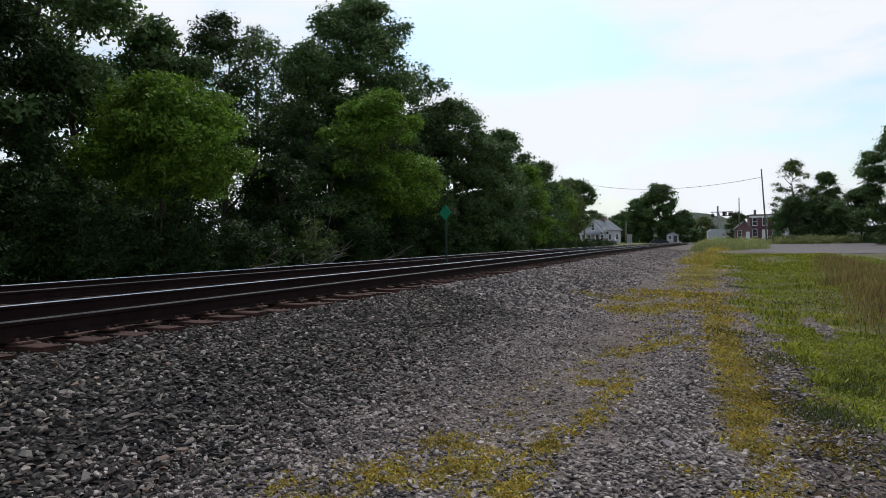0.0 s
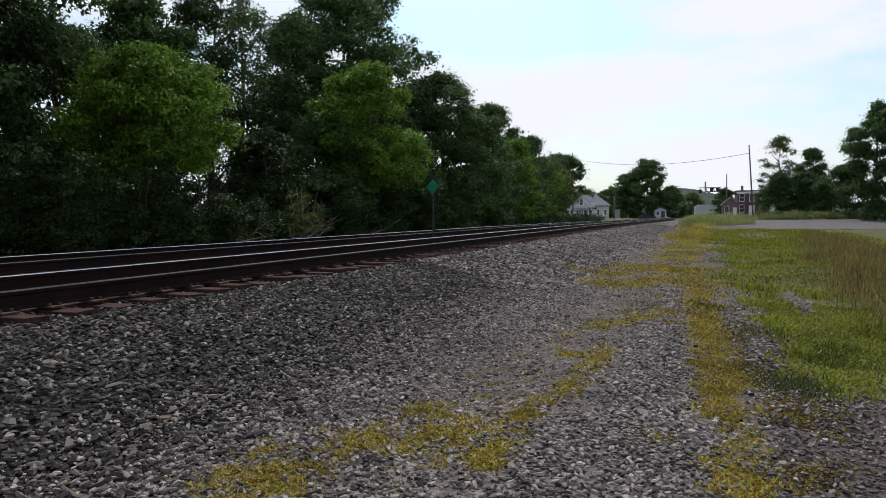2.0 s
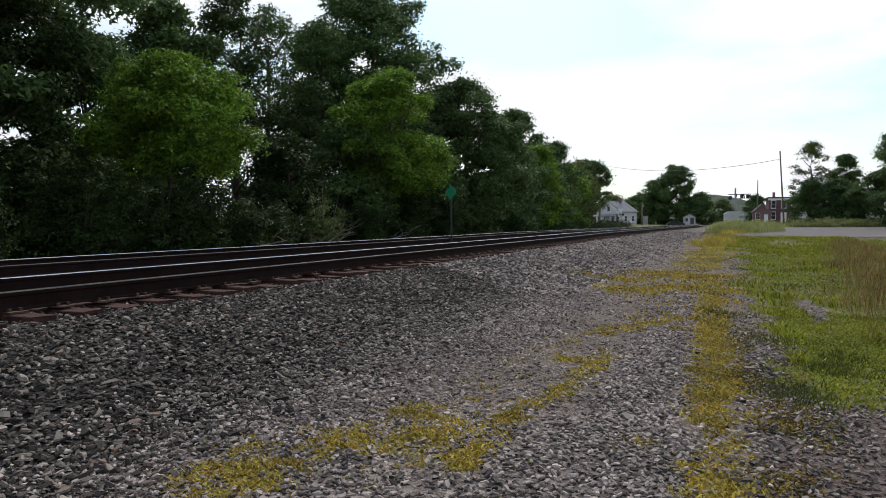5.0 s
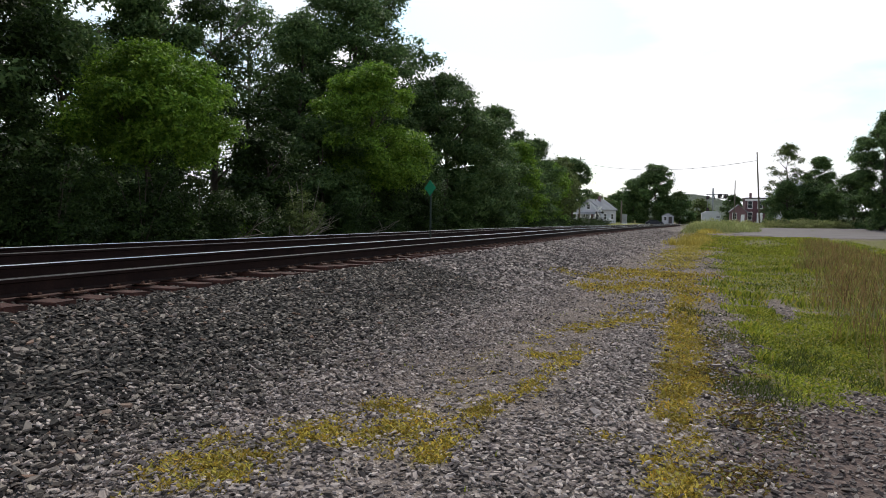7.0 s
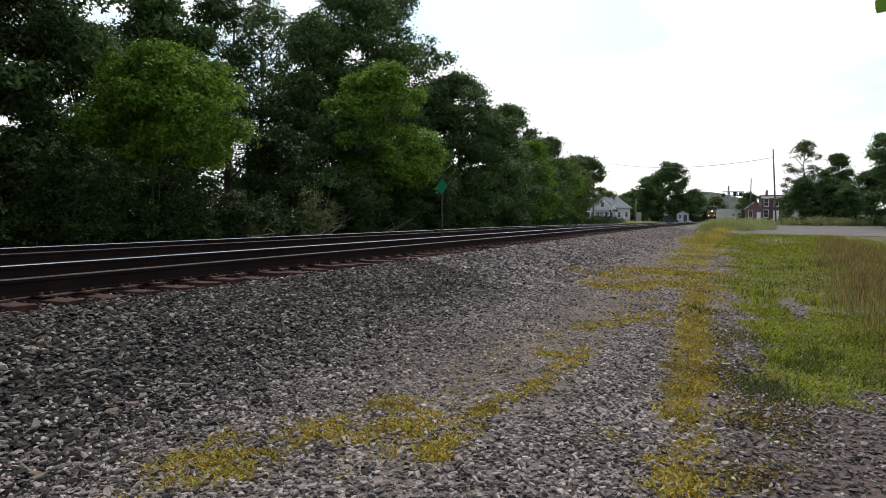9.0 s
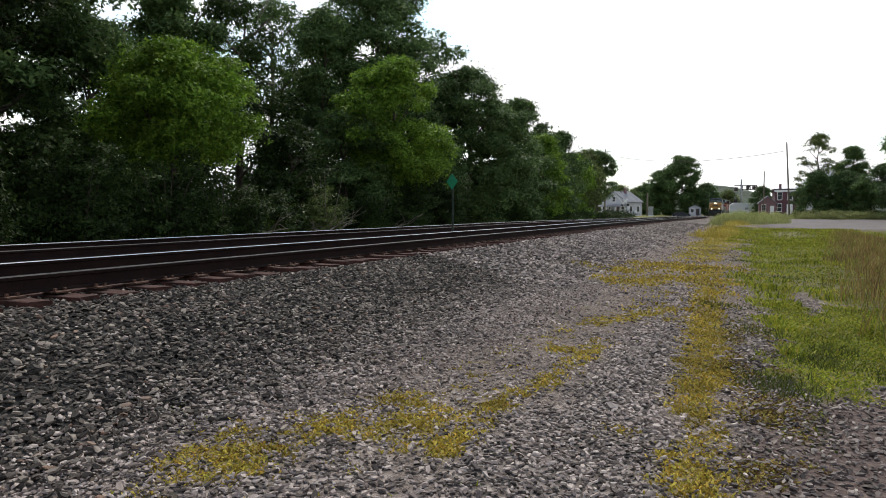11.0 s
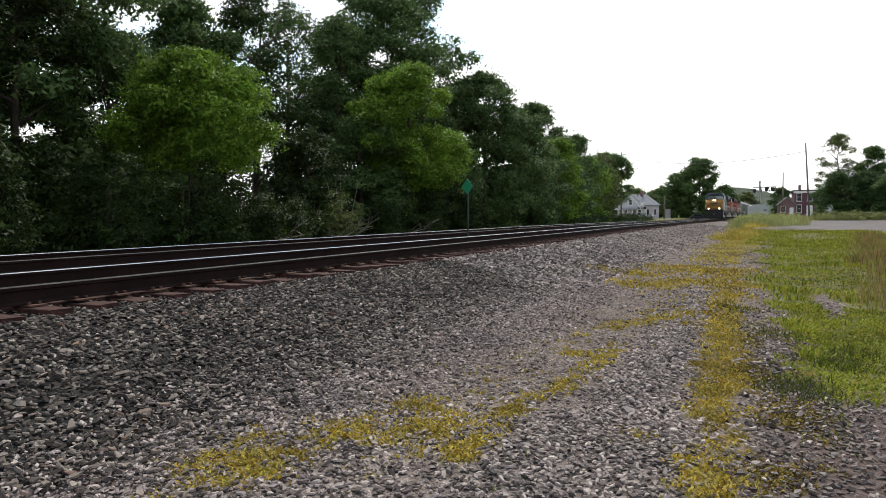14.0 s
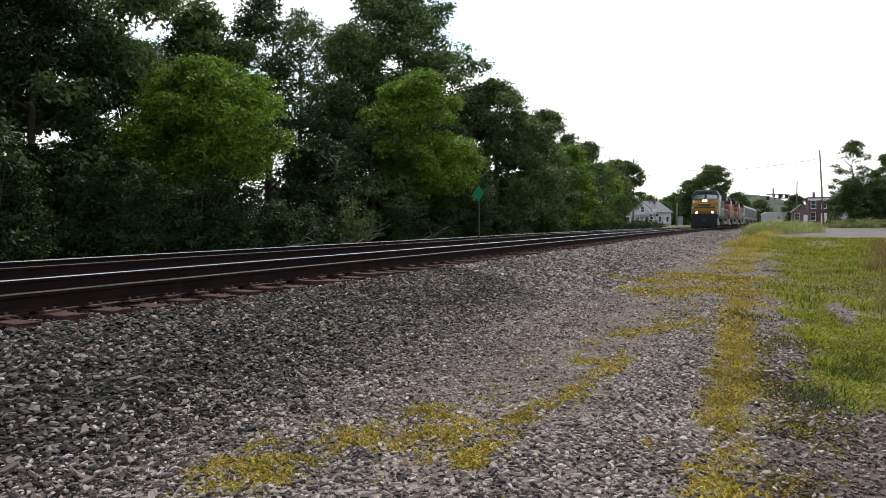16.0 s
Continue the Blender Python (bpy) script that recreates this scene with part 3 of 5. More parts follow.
def stones(name, label, mat, x, y, size, seed, lift=0.25):
    rng = np.random.RandomState(seed)
    n = len(x)
    ring = RING[None] + rng.uniform(-0.45, 0.45, (n, 5))
    rad = rng.uniform(0.55, 1.1, (n, 5))
    low = np.stack([np.cos(ring) * rad, np.sin(ring) * rad, -rng.uniform(0.5, 1, (n, 5))], -1)
    top = np.stack([np.cos(ring) * rad, np.sin(ring) * rad, rng.uniform(0.3, 1, (n, 5))], -1)
    top[..., :2] *= rng.uniform(0.55, 0.95, (n, 1, 1))
    shape = np.concatenate([low, top], 1) * np.stack([rng.uniform(0.95, 1.4, n), rng.uniform(0.5, 0.85, n), rng.uniform(0.14, 0.36, n)], -1)[:, None]
    a, b, c = rng.uniform(0, 2 * np.pi, n), rng.normal(0, 0.3, n), rng.normal(0, 0.3, n)
    o, i = np.zeros(n), np.ones(n)
    ca, sa, cb, sb, cc, sc = np.cos(a), np.sin(a), np.cos(b), np.sin(b), np.cos(c), np.sin(c)
    ra = np.stack([np.stack([ca, -sa, o], -1), np.stack([sa, ca, o], -1), np.stack([o, o, i], -1)], -2)
    rb = np.stack([np.stack([i, o, o], -1), np.stack([o, cb, -sb], -1), np.stack([o, sb, cb], -1)], -2)
    rc = np.stack([np.stack([cc, o, sc], -1), np.stack([o, i, o], -1), np.stack([-sc, o, cc], -1)], -2)
    v = np.einsum("nij,nkj->nki", ra @ rb @ rc, shape) * (size * np.exp(rng.normal(0, 0.24, n)))[:, None, None] * 0.5
    z = ground_z(x, y) + (lift + 0.3 * rng.rand(n)) * size
    v += np.stack([x, y, z], -1)[:, None]
    f = (PLATE_F[None] + (np.arange(n) * 10)[:, None, None]).reshape(-1, 3)
    tagged(new(name, quick_mesh(name, v.reshape(-1, 3), f, mat)), label, "gravel", kind="stuff")


def jittered(x0, x1, y0, y1, step, seed):
    rng = np.random.RandomState(seed)
    gx, gy = np.meshgrid(np.arange(x0, x1, step), np.arange(y0, y1, step))
    x, y = gx.ravel() + rng.uniform(-0.5, 0.5, gx.size) * step, gy.ravel() + rng.uniform(-0.5, 0.5, gx.size) * step
    return x, y, rng


def make_stones():
    x, y, rng = jittered(-6.3, -2.3, 1.6, 13, 0.049, 51)
    keep = (y > -0.62 * x - 0.6) & (rng.rand(x.size) < np.clip((-2.95 - x + 0.5 * (lattice(x, y, 0.7, 44) - 0.5)) * 1.9, 0.1, 1)) & ((x < -3.5) | (moss_at(x, y) < rng.uniform(0.08, 0.6, x.size)))
    keep &= (x < -5.98) == False
    dusty = rng.rand(x.size) < np.clip((x + 4.5) / 1.7 + (y - 10.5) / 16, 0.1, 0.9)
    a, b = keep & ~dusty, keep & dusty
    stones("ballast", "angular dark grey crushed-stone ballast on the track shoulder", M_STONE, x[a], y[a], np.full(a.sum(), 0.067), 52, 0.1)
    stones("ballast", "dusty pale grey crushed stone at the foot of the shoulder", M_CHIP, x[b], y[b], np.full(b.sum(), 0.058), 56, 0.1)
    x, y, rng = jittered(-6.2, -3.0, 13, 34, 0.085, 53)
    x = x + bend(y)
    stones("ballast", "angular grey crushed-stone ballast farther along the track", M_CHIP, x, y, np.full(x.size, 0.095), 54, 0.1)
    x, y, rng = jittered(-9.0, -5.95, 2.5, 14, 0.07, 57)
    keep = (y > -0.55 * x - 0.6) & (np.abs(((y + 4.0) % 0.5) - 0.25) < 0.17)
    stones("ballast", "dark crushed stone packed between the wooden ties", M_STONE, x[keep], y[keep], np.full(keep.sum(), 0.055), 58, 0.3)
    x, y, rng = jittered(-3.2, 0.6, 15, 34, 0.1, 60)
    keep = (rng.rand(x.size) < 1 - 0.8 * fine_at(x, y)) & (lawn_at(x, y) < 0.4)
    stones("lane_gravel", "pale purple-grey gravel farther along the lane", M_CHIP, x[keep], y[keep], np.full(keep.sum(), 0.07), 69, 0.05)
    x, y, rng = jittered(-6.2, -2.2, 34, 84, 0.17, 70)
    keep = rng.rand(x.size) < np.clip((-2.2 - x) * 0.6, 0, 0.8)
    x, y = x[keep] + bend(y[keep]), y[keep]
    stones("ballast", "pale grey ballast far along the track shoulder", M_CHIP, x, y, np.full(x.size, 0.11), 95, 0.05)
    x, y, rng = jittered(-3.4, 2.2, 2.6, 15, 0.041, 55)
    keep = (rng.rand(x.size) < 1.05 - fine_at(x, y)) & (moss_at(x, y) < rng.uniform(0.1, 0.7, x.size)) & (lawn_at(x, y) < 0.3) & (rng.rand(x.size) < 1 - 0.45 * brown_at(x, y))
    heap = brown_at(x, y) > 0.5
    a, b = keep & ~heap, keep & heap
    stones("lane_gravel", "slate-grey gravel loose along the crown of the lane", M_CHIP, x[a], y[a], np.full(a.sum(), 0.05), 59, 0.05)
    stones("lane_gravel", "dark purple-brown flat gravel beside the grass", M_SLATE, x[b], y[b], np.full(b.sum(), 0.058), 102, 0.0)
    x, y, rng = jittered(-4.2, -2.0, 2.2, 15, 0.041, 103)
    keep = (rng.rand(x.size) < np.clip((-2.15 - x) * 1.3, 0, 0.95) * np.clip((x + 4.3) * 2, 0, 1)) & (moss_at(x, y) < rng.uniform(0.08, 0.6, x.size))
    stones("lane_gravel", "small purple-grey gravel spilled from the shoulder", M_CHIP, x[keep], y[keep], np.full(keep.sum(), 0.043), 104, 0.1)
    x, y, rng = jittered(-3.7, 1.2, 2.6, 10, 0.045, 96)
    keep = (rng.rand(x.size) < 0.38 * fine_at(x, y)) & (lawn_at(x, y) < 0.5)
    stones("lane_grit", "small stones pressed into the dusty lane", M_CHIP, x[keep], y[keep], np.full(keep.sum(), 0.02), 97, 0.0)


make_stones()


# ---- ground plants ----
def blades(name, label, category, mat, x, y, height, width, seed, lean=0.5, top=0.0):
    """Thin tapered blades that stand on the ground, each a bent strip."""
    rng = np.random.RandomState(seed)
    n = len(x)
    z = ground_z(x, y) - 0.01
    a, h = rng.uniform(0, 2 * np.pi, n), height * rng.uniform(0.5, 1.3, n)
    w = width * rng.uniform(0.7, 1.3, n) / 2
    side = np.stack([np.cos(a), np.sin(a), np.zeros(n)], -1)
    b = rng.uniform(0, 2 * np.pi, n)
    tip = np.stack([np.cos(b), np.sin(b), np.zeros(n)], -1) * (h * lean * rng.uniform(0.1, 1, n))[:, None]
    base = np.stack([x, y, z], -1)
    up = np.stack([np.zeros(n), np.zeros(n), h], -1)
    mid = base + up * 0.55 + tip * 0.35
    v = np.stack([base - side * w[:, None], base + side * w[:, None], mid + side * w[:, None] * 0.9, base + up + tip + side * w[:, None] * (0.15 + top),
                  base + up + tip - side * w[:, None] * (0.15 + top), mid - side * w[:, None] * 0.9], 1)
    f = (np.array([(0, 1, 2, 5), (5, 2, 3, 4)])[None] + (np.arange(n) * 6)[:, None, None]).reshape(-1, 4)
    tagged(new(name, quick_mesh(name, v.reshape(-1, 3), f, mat)), label, category, kind="stuff")


def scatter(x0, x1, y0, y1, n, density, seed):
    rng = np.random.RandomState(seed)
    x, y = rng.uniform(x0, x1, n), rng.uniform(y0, y1, n)
    keep = rng.rand(n) < density(x, y)
    return x[keep], y[keep]


def make_ground_plants():
    x, y = scatter(-3.7, 0.7, 2.4, 11, 230000, moss_at, 61)
    blades("stonecrop", "low yellow-gold stonecrop creeping over the gravel", "moss", M_MOSS, x, y, np.full(x.size, 0.026), np.full(x.size, 0.017), 62, 1.5, 0.6)
    x, y = scatter(-4.0, 1.0, 11, 24, 60000, lambda x, y: 0.62 * moss_at(x, y), 63)
    blades("stonecrop", "drying yellow stonecrop farther along the lane", "moss", M_MOSS, x, y, np.full(x.size, 0.05), np.full(x.size, 0.035), 64, 1.2, 0.5)
    x, y = scatter(-4.0, 1.0, 24, 62, 36000, moss_at, 99)
    blades("stonecrop", "yellowed stonecrop and dry weeds far along the lane", "moss", M_WEED, x, y, np.full(x.size, 0.06), np.full(x.size, 0.05), 100, 1.2, 0.5)
    x, y = scatter(-0.3, 0.8, 4.4, 12, 80000, lambda x, y: 0.95 * brown_at(x, y) * np.clip(lattice(x, y, 0.3, 46) * 2.4 - 0.9, 0, 1) * (lawn_at(x, y) < 0.4) * np.clip((0.75 - x) * 3, 0, 1), 47)
    blades("stonecrop", "withered reddish-brown stonecrop among flat stones", "moss", M_THATCH, x, y, np.full(x.size, 0.02), np.full(x.size, 0.018), 48, 1.6, 0.6)
    tufts = [(0.88, 8.6), (0.95, 8.9), (0.45, 7.1), (0.5, 7.4), (0.3, 10.2), (1.2, 9.6), (1.7, 8.2), (-0.2, 12.5), (1.0, 19), (0.2, 24)]
    rng = np.random.RandomState(49)
    x, y = [np.concatenate([c[k] + rng.normal(0, 0.13 + 0.008 * c[1], 240) for c in tufts]) for k in (0, 1)]
    blades("grass_tuft", "taller dark green grass tufts in the verge", "grass", M_TUFT, x, y, np.full(x.size, 0.075), np.full(x.size, 0.01), 50, 1.2, 0.2)
    x, y = scatter(-0.3, 0.8, 4.8, 13, 30000, lambda x, y: 0.5 * brown_at(x, y) * np.clip(lattice(x, y, 0.35, 145) * 2.2 - 0.8, 0, 1) * np.clip((y - 5) / 2, 0, 1), 146)
    blades("verge_weed", "thin olive weeds creeping between the stones", "weed", M_TUFT, x, y, np.full(x.size, 0.025), np.full(x.size, 0.014), 147, 1.4, 0.4)
    sparse = lambda x, y: 0.5 * (lattice(x, y, 0.18, 66) > 0.8) * (lattice(x, y, 1.1, 67) > 0.45)
    x, y = scatter(-3.6, 0.2, 2.6, 12, 16000, sparse, 65)
    blades("lane_weed", "small green-yellow weeds dotted over the gravel", "weed", M_GRASS, x, y, np.full(x.size, 0.03), np.full(x.size, 0.012), 68, 1.2, 0.3)
    x, y = scatter(-0.8, 4.0, 4.9, 14, 105000, lambda x, y: lawn_at(x, y) * (1 - 0.3 * meadow_at(x, y)), 71)
    blades("grass", "short bright green grass and clover verge", "grass", M_GRASS, x, y, 0.03 + 0.1 * np.clip(lattice(x, y, 0.6, 72) * 3 - 2, 0, 1), np.full(x.size, 0.02), 73, 1.4, 0.5)
    x, y = scatter(-1.2, 6.0, 14, 40, 44000, lambda x, y: lawn_at(x, y) * (1 - 0.5 * meadow_at(x, y)), 74)
    blades("grass", "green grass verge along the lane", "grass", M_GRASS, x, y, 0.04 + 0.1 * np.clip(lattice(x, y, 0.9, 98) * 3 - 1.8, 0, 1), np.full(x.size, 0.03), 75, 1.0, 0.4)
    x, y = scatter(1.5, 7, 7, 58, 34000, lambda x, y: meadow_at(x, y) * np.clip(lattice(x, y, 0.8, 101) * 1.6 - 0.15, 0.1, 1), 76)
    blades("dry_grass", "tall reddish-brown dry grass gone to seed", "grass", M_DRY, x, y, 0.12 + 0.34 * lattice(x, y, 1.1, 77), np.full(x.size, 0.012), 78, 0.5, 0.8)
    x, y = scatter(-3.2, 0.8, 34, 74, 30000, lambda x, y: np.clip(lattice(x, y, 1.4, 79) * 2.6 - 1.2, 0, 1) * np.exp(-((x + 1.6 - 0.02 * (y - 50)) / 0.9) ** 2), 80)
    blades("yellow_weed", "yellow flowering weeds standing in the lane", "weed", M_WEED, x, y, 0.12 + 0.3 * lattice(x, y, 1.3, 85), np.full(x.size, 0.03), 81, 0.7, 0.8)
    x, y = scatter(-3.2, 4.6, 74, 92, 22000, lambda x, y: np.clip(1.3 - np.abs(y - 81 - 0.6 * x) / 6, 0, 1) * np.clip((x + 3.3) * 1.2, 0, 1) * np.clip((4.4 - x), 0, 1), 82)
    blades("tall_weed", "bank of tall pale green weeds beside the track", "weed", M_TALL, x, y, 0.3 + 0.75 * lattice(x, y, 1.6, 83), np.full(x.size, 0.02), 84, 0.8, 0.8)
    x, y = scatter(-0.8, 9.0, 38, 64, 26000, lambda x, y: 0.85 * np.clip(lattice(x, y, 3.0, 86) * 2.0 - 0.35, 0.1, 1) * (1 - 0.5 * meadow_at(x, y)), 87)
    blades("grass", "olive grass growing through the far end of the lane", "grass", M_GRASS, x, y, np.full(x.size, 0.1), np.full(x.size, 0.045), 88, 0.9, 0.5)
    x, y = scatter(6, 24, 96, 118, 11000, lambda x, y: np.clip(lattice(x, y, 3.0, 89) * 2.0 - 0.2, 0.1, 1) * (y > 98), 90)
    blades("roadside_weed", "rough green weeds under the roadside trees", "weed", M_TALL, x, y, 0.4 + 0.7 * lattice(x, y, 2.0, 93), np.full(x.size, 0.07), 94, 0.7, 0.8)


make_ground_plants()


# ---- trees ----
def foliage(centres, radii, n, leaf, seed, flat=0.85, shell=0.5, spray=14):
    """Leaves in small sprays that sit on the shells of many lobes, each leaf one pointed blade."""
    rng = np.random.RandomState(seed)
    centres, radii = np.asarray(centres, float), np.asarray(radii, float)
    k = max(n // spray, 1)
    which = rng.choice(len(centres), k, p=radii**2 / (radii**2).sum())
    d = rng.normal(size=(k, 3))
    d /= np.linalg.norm(d, axis=1, keepdims=True)
    low = (d[:, 2] < -0.1) & (rng.rand(k) < 0.75)
    d[low, 2] *= -1
    r = radii[which] * (shell + (1 - shell) * rng.rand(k) ** 0.6) * rng.choice([1.0, 1.0, 1.0, 1.25], k)
    inner = rng.rand(k) < 0.22
    r[inner] *= rng.uniform(0, 1.6, inner.sum())
    d[inner, 2] -= 0.5
    spot = centres[which] + d * r[:, None] * np.array([1, 1, flat])
    face = d * 0.6 + rng.normal(size=(k, 3)) * 0.35 + np.array([0, 0, 0.5])
    own = np.repeat(np.arange(k), spray)
    m = len(own)
    wide = (leaf * 1.35 * rng.uniform(0.6, 1.4, k))[own][:, None]
    p = spot[own] + rng.normal(size=(m, 3)) * wide * np.array([1, 1, 0.55])
    up = face[own] + rng.normal(size=(m, 3)) * 0.45
    up /= np.linalg.norm(up, axis=1, keepdims=True)
    a = np.cross(up, rng.normal(size=(m, 3)))
    a /= np.linalg.norm(a, axis=1, keepdims=True)
    b = np.cross(up, a)
    s = (leaf * rng.uniform(0.6, 1.35, m))[:, None]
    v = np.stack([p - a * s * 0.5 - b * s * 0.38, p - a * s * 0.5 + b * s * 0.38, p + a * s * 0.75 - up * s * 0.12], 1)
    return v.reshape(-1, 3), np.arange(m * 3).reshape(-1, 3)


def limbs(h, reach, base, seed, thick, count):
    """Trunk and limbs as one tapered, forking wood mesh."""
    r = random.Random(seed)
    vs, fs = [], []

    def add(path, radii, sides):
        v, f = tube(path, radii, sides)
        k = len(vs)
        vs.extend(v)
        fs.extend([tuple(i + k for i in q) for q in f])

    bends = [Vector((r.uniform(-0.25, 0.25) * i * 0.25, r.uniform(-0.25, 0.25) * i * 0.25, h * 0.86 * i / 6)) for i in range(7)]
    add([Vector((0, 0, -0.3))] + bends, [thick * 1.5] + [thick * (1.12 - i * 0.16) for i in range(7)], 9)
    for k in range(count):
        t = base / h + (0.8 - base / h) * (k + 0.5) / count
        i = min(int(t / 0.86 * 6), 5)
        s = bends[i].lerp(bends[i + 1], t / 0.86 * 6 - i)
        w, out = k * 2.4 + r.uniform(-0.4, 0.4), reach * r.uniform(0.65, 1.0)
        path = [s + Vector((math.cos(w) * out * u, math.sin(w) * out * u, out * (0.5 * u + 0.35 * u * u))) for u in (0, 0.35, 0.7, 1)]
        path[2] += Vector((r.uniform(-0.2, 0.2), r.uniform(-0.2, 0.2), r.uniform(-0.1, 0.2)))
        add(path, [thick * 0.5, thick * 0.34, thick * 0.2, thick * 0.06], 6)
        tip = path[2]
        for j in range(2):
            w2 = w + r.uniform(-1.1, 1.1)
            add([tip, tip + Vector((math.cos(w2), math.sin(w2), r.uniform(0.3, 1.0))) * out * 0.3], [thick * 0.16, thick * 0.04], 5)
    return vs, fs


def make_tree(label, x, y, h, r, base, n, leaf, mat, seed, lobes=16, group="trackside trees", narrow=1.0, dead=0, shell=0.6, dome=False):
    rr = random.Random(seed)
    z0 = float(ground_z(x, y))
    tree = thing("tree", label, "tree", pose(x, y, z0), group)
    vs, fs = limbs(h, r * 0.6, max(base, h * 0.18), seed, 0.05 + h * 0.012, 9)
    part("trunk", quick_mesh("trunk", vs, fs, M_BARK, True), None, tree)
    cs, rs = [], []
    turn, sharp = rr.uniform(0, 6.28), rr.uniform(2.0, 2.9)
    for k in range(lobes * 5):
        t = rr.random() ** 0.85
        w = rr.uniform(0, 2 * math.pi)
        wide = (min(1.0, 0.62 + 1.3 * t) * max(0.0, 1 - max(0.0, (t - 0.25) / 0.75) ** sharp) ** 0.55) * narrow
        if not dome:
            wide *= 0.98 + 0.13 * math.sin(3 * w + turn + 5 * t) + 0.09 * math.sin(11 * t + 2 * w)
        d = r * wide * (rr.uniform(0.5, 0.95) if dome else math.sqrt(rr.uniform(0.05, 1.05)))
        lr = (0.22 + r * rr.uniform(0.05, 0.19)) * (1 - 0.25 * t)
        cs.append((math.cos(w) * d, math.sin(w) * d, base + lr * 0.5 + (h - base - lr * 1.35) * t))
        rs.append(lr)
    for k in range(0 if dome else 5):
        w, d = rr.uniform(0, 2 * math.pi), r * rr.uniform(0.05, 0.45)
        for u in (0.0, 0.5, 1.0):
            cs.append((math.cos(w) * d, math.sin(w) * d, h - 0.9 - d * 0.9 + u * rr.uniform(0.7, 1.1)))
            rs.append((0.42 - 0.24 * u) * min(1.4, r / 3))
    v, f = foliage(cs, rs, n, leaf, seed + 1000, 0.85, shell)
    part("crown", quick_mesh("crown", v, f, mat), None, tree)
    for k in range(dead):
        w = k * 2.1 + rr.random()
        p0 = Vector((math.cos(w) * r * 0.35, math.sin(w) * r * 0.35, h * 0.84))
        p1 = p0 + Vector((math.cos(w) * 0.4, math.sin(w) * 0.4, h * 0.06))
        p2 = p1 + Vector((math.cos(w + 0.8) * 0.5, math.sin(w + 0.8) * 0.5, 0.6))
        vs, fs = [], []
        for path, radii in [([p0, p1, p2], [0.022, 0.014, 0.006])] + [([p0.lerp(p2, 0.35 + 0.13 * j), p0.lerp(p2, 0.35 + 0.13 * j) + Vector((rr.uniform(-0.7, 0.7), rr.uniform(-0.7, 0.7), rr.uniform(0.25, 0.7)))], [0.01, 0.004]) for j in range(5)]:
            v, f = tube(path, radii, 5)
            fs += [tuple(i + len(vs) for i in q) for q in f]
            vs += v
        part("bare_branch", quick_mesh("bare_branch", vs, fs, M_DEAD, True), None, tree, "leafless grey twigs")
    return tree


